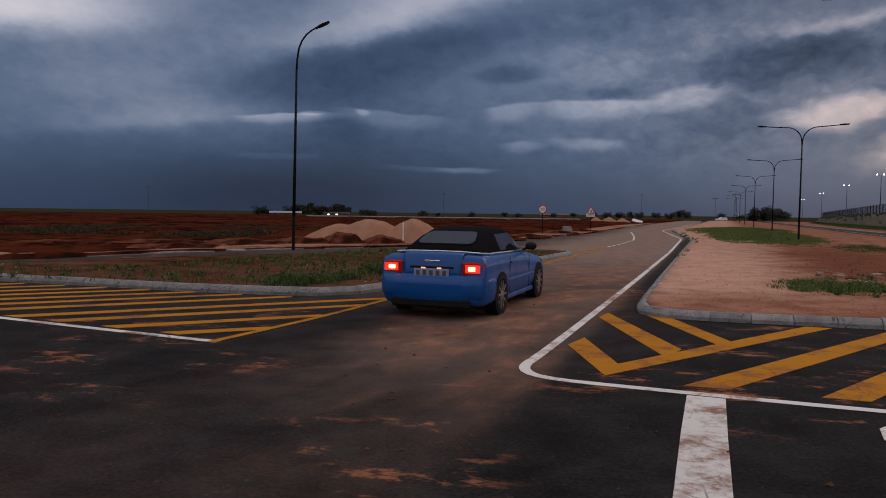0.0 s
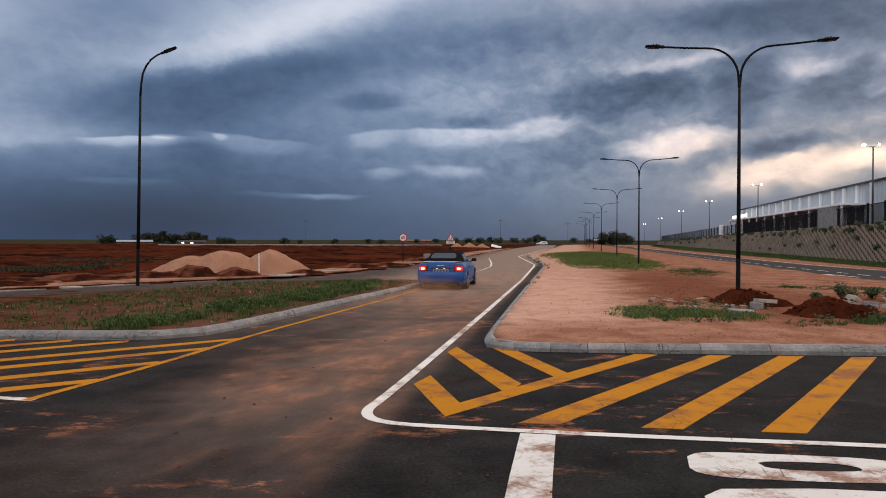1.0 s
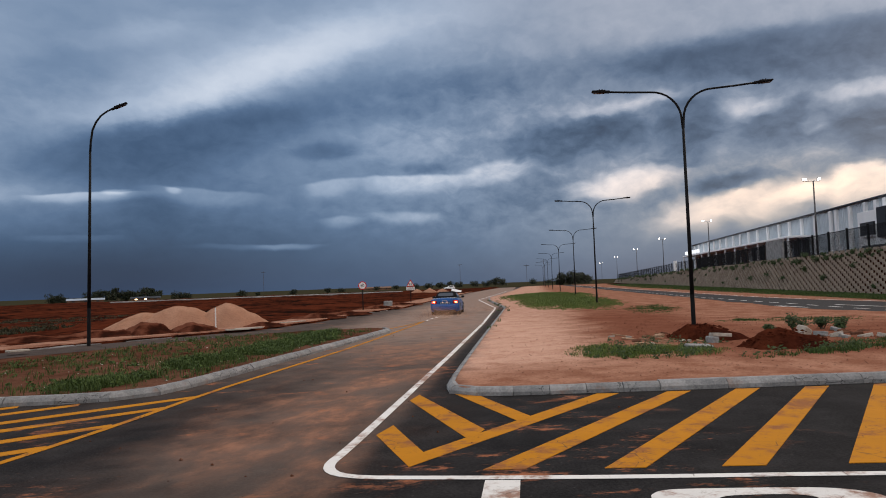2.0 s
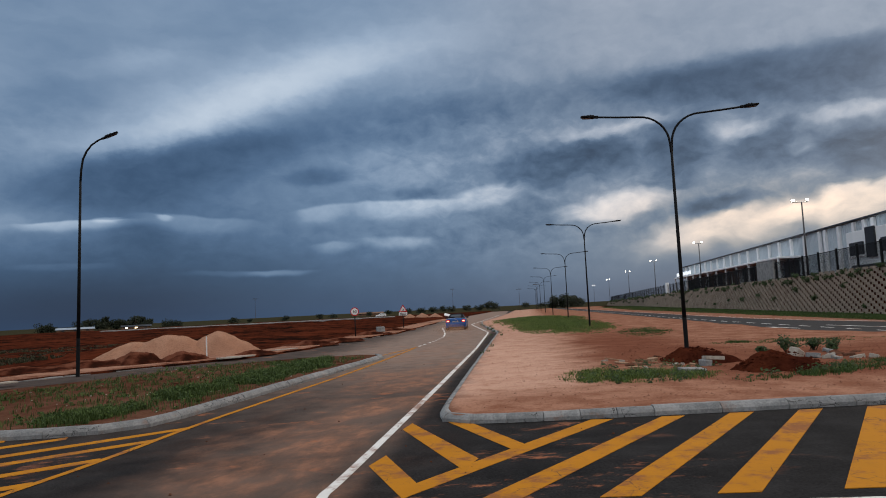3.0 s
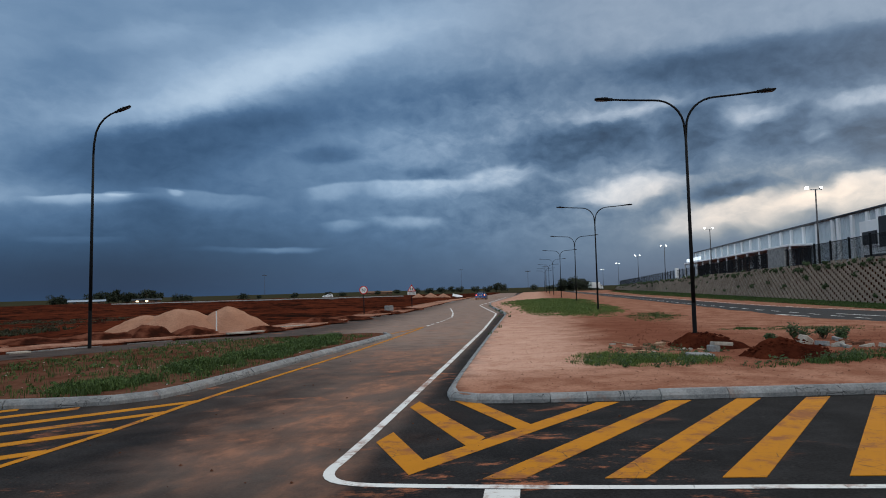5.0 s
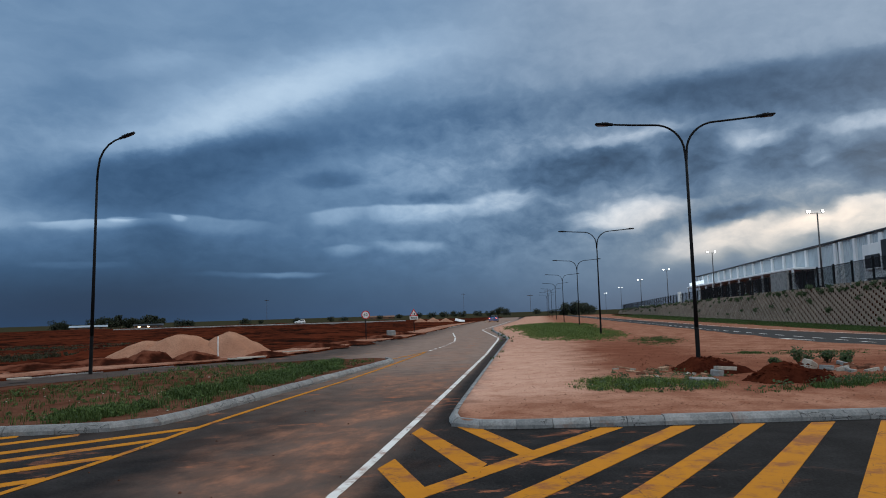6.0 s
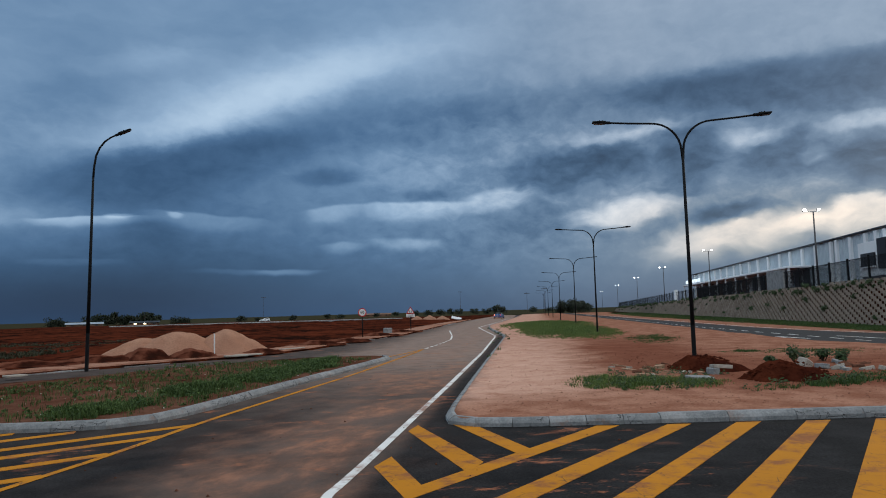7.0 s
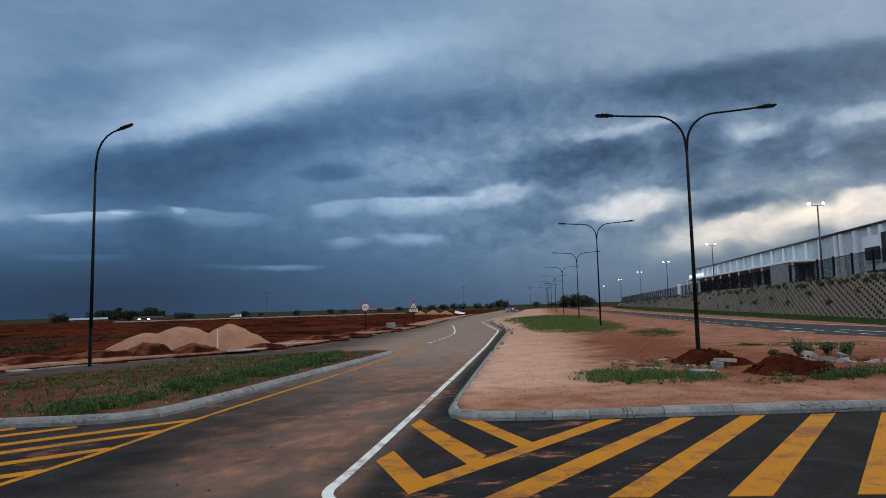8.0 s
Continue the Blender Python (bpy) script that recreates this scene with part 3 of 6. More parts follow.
# kerb lines, the road on their left-hand or right-hand side
KERB_FRONT = [(60.0, 5.2), (30.0, 8.6), (9.6, 11.03), (6.2, 11.36), (4.4, 11.56), (3.2, 11.72), (2.70, 11.95)]
KERB_SIDE = [(2.70, 11.95), (2.53, 12.4), (2.77, 13.8), (5.33, 25.7), (9.65, 45.6), (10.32, 48.8), (11.3, 57.0), (12.9, 71.0), (15.0, 84.0), (19.6, 102.0), (30.0, 145.0), (52.0, 240.0)]
KERB_ISLAND = [(-30.0, 17.4), (-10.9, 14.2), (-7.9, 13.72), (-5.2, 13.28), (-3.4, 13.25), (-2.7, 13.6), (-2.2, 14.75), (-0.85, 19.4), (0.25, 23.0), (1.6, 27.6), (2.2, 29.8), (1.6, 30.6)]
ISLAND_BACK = [(1.6, 30.6), (-1.3, 30.9), (-4.5, 28.7), (-6.4, 26.5), (-8.0, 24.3), (-10.6, 22.0), (-13.6, 17.9), (-16.5, 16.6), (-30.0, 19.0)]
FIELD_EDGE = [(-60.0, 16.0), (-30.0, 18.6), (-17.5, 18.6), (-14.9, 21.0), (-13.0, 25.1), (-10.4, 28.5), (-7.4, 31.5), (-4.3, 34.6), (-1.9, 40.0), (0.4, 49.4), (4.0, 60.0), (12.45, 103.0), (21.9, 147.0), (45.0, 245.0)]
ROAD_E_NEAR = [(30.0, 8.0), (22.6, 19.0), (20.9, 24.2), (20.5, 28.8), (21.3, 35.0), (24.5, 49.5), (29.9, 75.0), (34.8, 98.0), (41.2, 128.0), (48.0, 160.0), (67.5, 250.0)]
ROAD_E_FAR = [(41.0, 12.0), (30.6, 24.0), (28.3, 32.6), (28.3, 42.0), (29.2, 50.0), (31.0, 59.1), (37.6, 91.0), (46.8, 135.0), (54.2, 170.0), (62.6, 210.0), (72.0, 250.0)]
ROAD_E_MID = [(23.2, 21.0), (22.6, 26.4), (22.9, 28.6), (23.2, 31.0), (23.7, 33.8), (24.4, 38.3), (25.1, 43.0), (26.0, 48.2), (27.6, 56.4), (33.2, 82.0), (41.0, 118.0), (51.0, 165.0), (69.8, 250.0)]

KERB_VERGE = KERB_FRONT[1:2] + smooth_line(KERB_FRONT[2:] + KERB_SIDE[1:4], 3) + KERB_SIDE[4:]
KERB_ROUND = smooth_line(KERB_ISLAND, 3)


def verge_height(x, y):
    edge = min(1.0, max(0.0, min((x - 0.22 * y) / 3.0, (y + 0.12 * x - 12.9) / 3.0)))
    return 0.132 + edge * (0.07 + 0.06 * wave(x, y, 4.0) + 0.03 * wave(x, y, 1.1, 3.0))


def field_height(x, y):
    d = min(1.0, max(0.0, (-x + 0.28 * y - 19.0) / 6.0)) if y > 16 else 0.5
    return 0.09 + 0.18 * d + 0.22 * d * wave(x, y, 7.0) + 0.16 * d * wave(x, y, 1.8, 2.0) + 0.06 * d * wave(x, y, 0.8, 5.0)


def flat(name, outline, z0, z1, mat, label):
    bm = bmesh.new()
    prism(bm, clockwise(outline), z0, z1)
    bmesh.ops.triangulate(bm, faces=[f for f in bm.faces if len(f.verts) > 4])
    return tagged(part(name, bm, mat), label, kind="structure")


ground()
flat("road", [(-60, -30), (62, -30), (62, 7.5), (9.0, 12.3), (4.0, 13.5), (11.0, 46.0), (21.5, 101.0), (54.0, 241.0), (44.0, 245.5), (21.0, 147.5), (11.7, 103.5), (-5.2, 35.2), (-11.2, 29.0), (-18.5, 19.6), (-60.0, 17.0)],
     -0.115, 0.0, ASPHALT, "worn dark asphalt road dusted with red soil")
flat("road_east", ROAD_E_NEAR + ROAD_E_FAR[::-1], -0.11, 0.10, ASPHALT_NEW, "newer dark asphalt road beside the retaining wall")
terrain("verge", shifted(KERB_VERGE, -0.12) + ROAD_E_NEAR[::-1], verge_height, SOIL_PINK, 0.5, "bare pinkish gravel verge between the two roads", fine=(6.0, 15.0))
flat("verge_east", shifted(ROAD_E_FAR[1:], -0.02) + [(85.0, 250.0), (72.0, 205.0), (41.0, 80.0), (32.5, 38.0), (34.0, 27.0)], -0.1, 0.085, SOIL_PINK, "pale soil strip between the road and the retaining wall")
terrain("traffic_island", shifted(KERB_ROUND, 0.18) + ISLAND_BACK[1:-1], lambda x, y: 0.118 + 0.02 * wave(x, y, 1.2), ISLAND_SOIL, 0.6, "kerbed traffic island of red soil with weeds")
terrain("field", FIELD_EDGE + [(-90.0, 245.0), (-260.0, 200.0), (-260.0, 16.0)], field_height, FIELD_SOIL, 0.9, "dug-over dark red earth of the building site", fine=(-8.0, 34.0))

SHOULDER = FIELD_EDGE[1:-1]
terrain("shoulder", shifted(SHOULDER, 0.12) + shifted(SHOULDER, 2.4)[::-1], lambda x, y: 0.135 + 0.02 * wave(x, y, 0.9) if y < 110 else 0.12, SHOULDER_SOIL, 0.8, "pale gravel shoulder along the building site", fine=(-8.0, 32.0))


def kerb_stone(name, line, width, top, length, label, side):
    """A row of kerb stones along a line; each stone an object of its own."""
    row = thing(name, (0, 0, 0), label, "kerb")
    tagged(row, kind="structure")
    rnd = random.Random(5)
    shapes = []
    for kind in range(6):
        # a sloped front; some stones are chipped along the arris and at the ends
        me = bpy.data.meshes.new("kerb_stone")
        profile = [(0.0, -0.10), (0.0, top * 0.42), (0.035, top * 0.74), (0.085, top), (width, top), (width, -0.10)]
        cuts = [0.002, 0.04] + [length * k / 6 for k in range(1, 6)] + [length - 0.05, length - 0.008]
        verts, faces = [], []
        for i, u in enumerate(cuts):
            chip = 0.0 if rnd.random() > 0.16 * (kind > 2) + 0.4 * (i in (0, len(cuts) - 1)) else rnd.uniform(0.0, 0.008 + 0.008 * kind)
            for k, (v, z) in enumerate(profile):
                lost = chip if k in (2, 3) else 0.0
                verts.append((u, v + lost * 0.8, z - lost))
        for i in range(len(cuts) - 1):
            for k in range(5):
                p, q = i * 6 + k, i * 6 + k + 6
                faces.append((p, p + 1, q + 1, q))
        faces += [(5, 4, 3, 2, 1, 0), tuple(len(verts) - 6 + k for k in range(6))]
        me.from_pydata(verts, [], faces)
        me.materials.append(KERB_CONCRETE)
        shapes.append(me)
    pts = along(line, length)
    for (x, y, a), (x2, y2, _) in zip(pts[:300], pts[1:301]):
        ob = new("kerb_stone", shapes[rnd.choice((0, 1, 2, 2, 3, 4, 5))])
        ob.parent = row
        flip = math.atan2(y2 - y, x2 - x)
        ob.matrix_basis = Matrix.LocRotScale((x, y, rnd.uniform(-0.005, 0.005)), Euler((0, rnd.uniform(-0.004, 0.004), flip + rnd.uniform(-0.004, 0.004))), (1, side, 1))
    return row


# side > 0: the stone lies to the left of the line's direction
front = [p for p in KERB_VERGE if p[0] > 4.8 and p[1] < 12.0]
last = along(front, 1.1)[-1]
kerb_stone("kerb_front", front, 0.21, 0.15, 1.1, "row of grey concrete kerb stones, some chipped and cracked", -1)
kerb_stone("kerb_verge", [last[:2]] + KERB_VERGE[len(front):], 0.15, 0.14, 0.6, "row of grey concrete kerb stones curving along the road", -1)
kerb_stone("kerb_island", KERB_ROUND, 0.21, 0.15, 0.9, "row of grey concrete kerb stones round the island", 1)
kerb_stone("kerb_field", smooth_line(FIELD_EDGE[1:-1], 1), 0.14, 0.07, 1.0, "low pale kerb along the building site", 1)


def stripe(line, width, mat, name, label, z=0.004):
    """A painted line of even width."""
    a, b = shifted(line, width / 2), shifted(line, -width / 2)
    bm = bmesh.new()
    va, vb = [bm.verts.new((x, y, z)) for x, y in a], [bm.verts.new((x, y, z)) for x, y in b]
    for i in range(len(line) - 1):
        bm.faces.new((va[i], vb[i], vb[i + 1], va[i + 1]))
    bmesh.ops.recalc_face_normals(bm, faces=bm.faces[:])
    bmesh.ops.solidify(bm, geom=bm.faces[:], thickness=-0.003)
    return tagged(part(name, bm, mat), label, "road marking", kind="structure")


def bar(corners, mat, name, label, z0=0.001, z=0.005):
    bm = bmesh.new()
    prism(bm, clockwise(corners), z0, z)
    return tagged(part(name, bm, mat), label, "road marking", kind="structure")


def markings():
    white = "rubbed white painted road line"
    main = smooth_line([(60.0, -6.5), (30.0, 1.3), (12.0, 4.95), (5.96, 6.25), (3.6, 6.66), (1.8, 7.06), (1.0, 7.27), (0.80, 7.7), (1.0, 8.4), (1.72, 11.6)], 2)
    main += [(3.26, 18.5), (6.30, 32.4), (9.70, 49.0), (10.30, 52.4), (12.75, 76.5), (13.1, 79.0), (18.6, 101.7), (29.0, 146.0)]
    stripe(main, 0.12, FRESH_WHITE, "edge_line", white)
    stripe([(2.51, 6.80), (2.25, 5.62), (1.55, 2.3), (1.0, -0.4)], 0.33, PAINT_WHITE, "stop_line", "broad white painted line, cracked and rubbed", 0.0055)
    stripe([(-2.97, 8.42), (-4.6, 8.86), (-6.95, 9.54), (-16.0, 12.2), (-40.0, 19.0)], 0.13, PAINT_WHITE, "edge_line", white)
    yellow = "yellow painted road line, dusty"
    stripe(smooth_line([(-3.05, 8.38), (-2.34, 10.9), (-1.8, 13.6), (-0.69, 17.66), (0.89, 23.4), (3.18, 33.2), (3.85, 36.4)], 1), 0.12, PAINT_YELLOW, "edge_line", yellow, 0.0055)
    stripe([(1.9, 31.0), (2.9, 33.6), (3.85, 36.4)], 0.10, PAINT_YELLOW, "edge_line", yellow, 0.006)
    for x, y, _ in along([(4.05, 37.2), (5.25, 41.9), (6.5, 47.8)], 1.5):
        stripe([(x, y), (x + 0.19, y + 0.78)], 0.12, FRESH_WHITE, "lane_dash", "short white lane dash")
    stripe(smooth_line([(6.5, 47.8), (7.0, 51.6), (7.6, 57.0), (8.8, 70.0)], 1), 0.12, FRESH_WHITE, "edge_line", white)
    # yellow hatching of the painted islands
    hatch = "broad yellow hatching bar, worn at the edges"
    for i, c in enumerate(([(1.34, 9.17), (1.57, 9.74), (1.86, 8.11), (1.67, 7.51)], [(1.66, 7.50), (1.86, 8.12), (4.90, 11.42), (5.24, 11.34)],
              [(1.89, 11.69), (2.08, 12.25), (2.71, 9.14), (2.44, 8.58)], [(2.67, 12.15), (3.02, 11.95), (3.47, 9.78), (3.23, 9.52)],
              [(2.39, 7.22), (2.80, 7.15), (6.38, 11.20), (6.02, 11.26)], [(3.56, 7.0), (3.95, 6.93), (7.50, 11.11), (7.12, 11.16)],
              [(4.66, 6.81), (5.07, 6.74), (8.58, 10.96), (8.20, 11.0)], [(5.84, 6.63), (6.24, 6.56), (9.68, 10.86), (9.31, 10.90)],
              [(7.02, 6.40), (7.42, 6.33), (10.80, 10.72), (10.42, 10.77)], [(8.2, 6.2), (8.6, 6.12), (11.9, 10.6), (11.5, 10.64)], [(9.4, 5.96), (9.8, 5.88), (13.0, 10.46), (12.6, 10.5)])):
        bar(c, PAINT_YELLOW, "hatching_bar", hatch, z=0.004 + 0.0006 * i)
    thin = "thin yellow hatching bar, dusty"
    d = Vector((0.80, 0.60))
    nrm = Vector((-d.y, d.x)) * 0.15
    tips = [(-2.80, 9.66), (-2.47, 10.98), (-2.13, 12.36), (-1.84, 13.50)] + [(-3.80 - 1.06 * k, 13.22 + 0.14 * k) for k in range(12)]
    for x, y in tips:
        # each bar runs back from the edge line or the kerb to the white line
        reach = (y - 8.60 + 0.277 * (x + 2.97)) / (d.y + 0.277 * d.x)
        a, b = Vector((x, y)), Vector((x, y)) - d * reach
        bar([tuple(a), tuple(b + nrm - d * 0.1), tuple(b - nrm + d * 0.1), tuple(a - 2 * nrm + Vector((-0.12, 0.0)))], PAINT_YELLOW, "hatching_bar", thin)
    # turning arrow on the near lane
    arrow = [(3.65, 6.07), (3.75, 6.17), (3.92, 6.20), (4.5, 6.10), (5.12, 5.98), (5.38, 5.83), (5.48, 5.6), (5.42, 5.36), (5.0, 5.36), (4.3, 5.43), (3.50, 5.60)]
    hole = [(4.17, 5.89), (4.30, 5.93), (4.82, 5.85), (4.95, 5.72), (4.86, 5.62), (4.18, 5.72)]
    bm = bmesh.new()
    arrow, hole = [smooth_line(p + p[:1], 2)[:-1] for p in (arrow, hole)]
    lo, li = [bm.verts.new((x, y, 0.005)) for x, y in arrow], [bm.verts.new((x, y, 0.005)) for x, y in hole]
    edges = [bm.edges.new((v[i], v[(i + 1) % len(v)])) for v in (lo, li) for i in range(len(v))]
    bmesh.ops.triangle_fill(bm, edges=edges, use_beauty=True, normal=(0, 0, 1))
    tagged(part("road_letter", bm, PAINT_WHITE), "worn white painted letter on the asphalt", "road marking", kind="structure")
    bar([(3.42, 5.16), (3.6, 5.3), (4.3, 5.28), (5.4, 5.1), (5.35, 4.6), (3.38, 4.9)], PAINT_WHITE, "road_letter", "worn white painted letter on the asphalt")
    # dashes of the road beside the wall
    pts = along(smooth_line(ROAD_E_MID, 1), 0.6)
    for i in range(2, 300, 4):
        stripe([(p[0], p[1]) for p in pts[i:i + 3]], 0.13, FRESH_WHITE, "lane_dash", "short white lane dash", 0.106)
    stripe([(24.86, 34.4), (24.75, 31.2), (24.9, 28.5)], 0.14, FRESH_WHITE, "edge_line", "fresh white painted road line", 0.106)
    stripe([(22.45, 35.4), (22.35, 32.8)], 0.16, FRESH_WHITE, "turn_arrow", "white turning arrow on the dark road", 0.106)
    bar([(22.1, 34.5), (22.6, 34.5), (22.38, 35.8)], FRESH_WHITE, "arrow_head", "white turning arrow on the dark road", 0.101, 0.1065)
    stripe(shifted(ROAD_E_FAR[2:], -0.35), 0.12, FRESH_WHITE, "edge_line", "fresh white painted road line", 0.106)


markings()

# ---- street lamps ----
def lamp_head(parent, at, turn, long):
    """A flat LED lantern with a spigot and cooling fins; long: its length in metres."""
    bm = bmesh.new()
    box(bm, 0.0, long, -0.13, 0.13, -0.04, 0.045, 0.02)
    for v in bm.verts:
        if v.co.x > 0.6 * long:
            v.co.y *= 0.8
            v.co.z *= 0.6
    for k in range(2):
        box(bm, (0.22 + 0.2 * k) * long, (0.30 + 0.2 * k) * long, -0.09, 0.09, 0.045, 0.06)
    box(bm, -0.14, 0.03, -0.045, 0.045, -0.042, 0.042, 0.012)
    head = part("lamp_head", bm, POLE_PAINT, parent)
    head.matrix_basis = Matrix.Translation(at) @ turn.to_matrix().to_4x4()
    bm = bmesh.new()
    box(bm, 0.25 * long, 0.88 * long, -0.08, 0.08, -0.052, -0.041, 0.004)
    part("lens", bm, STEEL, head)


def lamp_base(parent):
    bm = bmesh.new()
    tube(bm, [(0, 0, -0.25), (0, 0, 1.25), (0, 0, 1.26)], [0.070, 0.066, 0.064], 14)
    part("pole_base", bm, POLE_PAINT, parent)


def double_lamp(at, yaw):
    lamp = thing("street_lamp", pose(*at, 0, 0, yaw) @ Matrix.Scale(0.925, 4), "tall black steel street lamp with two curved arms, unlit", "street lamp", "double street lamps")
    lamp_base(lamp)
    bm = bmesh.new()
    tube(bm, [(0, 0, 1.25), (0, 0, 3.5), (0, 0, 6.75)], [0.066, 0.054, 0.040], 12)
    part("pole", bm, POLE_PAINT, lamp, smooth=True)
    for side in (1, -1):
        bm = bmesh.new()
        pts = [(0.01 * side, 0, 6.45)]
        for k in range(9):
            a = math.pi / 2 * k / 8
            pts.append((side * (0.03 + 0.92 * (1 - math.cos(a))), 0, 6.74 + 0.92 * math.sin(a)))
        pts += [(side * 1.6, 0, 7.70), (side * 2.32, 0, 7.76)]
        tube(bm, pts, [0.036] * 6 + [0.032] * 6, 8)
        part("arm", bm, POLE_PAINT, lamp, smooth=True)
        lamp_head(lamp, (side * 2.34, 0, 7.765), Euler((0, radians(-4), 0 if side > 0 else math.pi)), 0.42)
    return lamp


def single_lamp(at, yaw, lean):
    lamp = thing("street_lamp", pose(*at, 0, lean, yaw), "tall black steel street lamp with one curved arm, unlit", "street lamp")
    lamp_base(lamp)
    bm = bmesh.new()
    tube(bm, [(0, 0, 1.25), (0, 0, 4.0), (0, 0, 7.3)], [0.070, 0.058, 0.044], 12)
    part("pole", bm, POLE_PAINT, lamp, smooth=True)
    bm = bmesh.new()
    tube(bm, [(0, 0, 7.25), (0.02, 0, 7.7), (0.08, 0, 8.15), (0.20, 0, 8.46), (0.38, 0, 8.72), (0.60, 0, 8.90), (0.90, 0, 9.06)], [0.044, 0.042, 0.040, 0.038, 0.036, 0.034, 0.032], 9)
    part("arm", bm, POLE_PAINT, lamp, smooth=True)
    lamp_head(lamp, (0.88, 0, 9.04), Euler((0, radians(-26), 0)), 0.50)
    return lamp


single_lamp((-9.53, 28.57, 0.2), 6.0, 1.0)
first = double_lamp((10.44, 19.69, 0.15), -12.0)
for x, y in ((16.4, 47.0), (22.9, 74.5), (29.0, 103.5), (36.2, 136.0), (43.6, 169.0), (51.0, 202.0), (58.5, 235.0)):
    copy_thing(first, pose(x, y, 0.1, 0, 0, -12.0))


# ---- road signs ----
SIGN_WHITE = surface("sign_white", (0.62, 0.62, 0.62), (0.75, 0.75, 0.74), 0.4, 1.0, 20.0, 0.05, 0.001)
SIGN_RED = surface("sign_red", (0.42, 0.02, 0.02), (0.55, 0.035, 0.03), 0.4, 1.0, 20.0, 0.05, 0.001)
SIGN_BLACK = surface("sign_black", (0.012, 0.012, 0.012), (0.025, 0.025, 0.025), 0.5, 1.0, 20.0, 0.05, 0.001)


def disc(bm, r, y0, y1, sides=32, z=0.0, turn=0.0):
    lo = [bm.verts.new((r * math.cos(a), y0, z + r * math.sin(a))) for a in [turn + 2 * math.pi * k / sides for k in range(sides)]]
    hi = [bm.verts.new((v.co.x, y1, v.co.z)) for v in lo]
    bm.faces.new(lo)
    bm.faces.new(hi[::-1])
    for k in range(sides):
        bm.faces.new((lo[k], hi[k], hi[(k + 1) % sides], lo[(k + 1) % sides]))
    bmesh.ops.recalc_face_normals(bm, faces=bm.faces[:])
    return bm


def letters(words, size, parent, at, mat):
    cu = bpy.data.curves.new("lettering", "FONT")
    cu.body, cu.size, cu.extrude, cu.align_x, cu.align_y = words, size, 0.003, "CENTER", "CENTER"
    tmp = bpy.data.objects.new("lettering", cu)
    me = bpy.data.meshes.new_from_object(tmp)
    bpy.data.objects.remove(tmp)
    me.materials.append(mat)
    ob = new("lettering", me)
    ob.parent = parent
    ob.matrix_basis = Matrix.Translation(at) @ Euler((radians(90), 0, 0)).to_matrix().to_4x4()
    return ob


def speed_sign(at, yaw):
    sign = thing("speed_sign", pose(*at, 0, 0, yaw), "round white speed limit sign with red rim and dark post", "road sign")
    part("post", tube(bmesh.new(), [(0, 0.03, -0.3), (0, 0.03, 1.95)], 0.04, 10), POLE_PAINT, sign, smooth=True)
    part("rim", disc(bmesh.new(), 0.32, 0.0, -0.02, z=1.95), SIGN_RED, sign, "red rim")
    part("face", disc(bmesh.new(), 0.255, -0.021, -0.026, z=1.95), SIGN_WHITE, sign, "white face")
    letters("60", 0.30, sign, (0, -0.030, 1.95), SIGN_BLACK)


def warning_sign(at, yaw):
    sign = thing("warning_sign", pose(*at, 0, 0, yaw), "red-rimmed triangular warning sign with a white plate below", "road sign")
    part("post", tube(bmesh.new(), [(0, 0.03, -0.3), (0, 0.03, 2.2)], 0.045, 10), POLE_PAINT, sign, smooth=True)
    part("rim", disc(bmesh.new(), 0.50, 0.0, -0.02, 3, 1.98, math.pi / 2), SIGN_RED, sign, "red rim")
    part("face", disc(bmesh.new(), 0.35, -0.021, -0.026, 3, 1.98, math.pi / 2), SIGN_WHITE, sign, "white face")
    for dx in (-0.08, 0.08):
        bm = bmesh.new()
        box(bm, dx - 0.035, dx + 0.035, -0.031, -0.027, 1.84, 2.05)
        part("symbol_bar", bm, SIGN_BLACK, sign, "black symbol")
    bm = bmesh.new()
    box(bm, -0.44, 0.44, -0.02, 0.0, 1.36, 1.69, 0.005)
    plate = part("plate", bm, SIGN_WHITE, sign, "white plate")
    for z in (1.46, 1.58):
        bm = bmesh.new()
        box(bm, -0.32, 0.32, -0.026, -0.0205, z - 0.025, z + 0.025)
        part("text_bar", bm, SIGN_BLACK, plate)


speed_sign((0.52, 54.9, 0.05), -3)
warning_sign((5.2, 74.0, 0.05), -4)


# ---- heaps of sand and soil, rubble ----
def heap(name, at, rx, ry, h, mat, label, seed, yaw=0.0, rough=0.12, peak=1.5, cells=48):
    """A heap with a soft crest and a ragged foot."""
    bm = bmesh.new()
    rings = 14
    top = bm.verts.new((0, 0, h))
    prev = [top] * cells
    for i in range(1, rings + 1):
        r = i / rings
        ring = []
        for k in range(cells):
            a = 2 * math.pi * k / cells
            edge = 1.0 + 0.22 * noise.noise((2 * math.cos(a), 2 * math.sin(a), seed))
            x, y = rx * r * edge * math.cos(a), ry * r * edge * math.sin(a)
            z = h * max(0.0, 1 - r ** peak) ** 1.15
            lump = noise.fractal((x * 1.3, y * 1.3, seed), 0.8, 2.2, 4) * rough * h * (1 - abs(2 * r - 1) ** 3)
            ring.append(bm.verts.new((x, y, z + lump if i < rings else -0.06)))
        for k in range(cells):
            j = (k + 1) % cells
            if i == 1:
                bm.faces.new((top, ring[k], ring[j]))
            else:
                bm.faces.new((prev[k], ring[k], ring[j], prev[j]))
        prev = ring
    bmesh.ops.recalc_face_normals(bm, faces=bm.faces[:])
    ob = part(name, bm, mat, smooth=True)
    ob.matrix_basis = pose(*at, 0, 0, yaw)
    return tagged(ob, label, "earth mound")


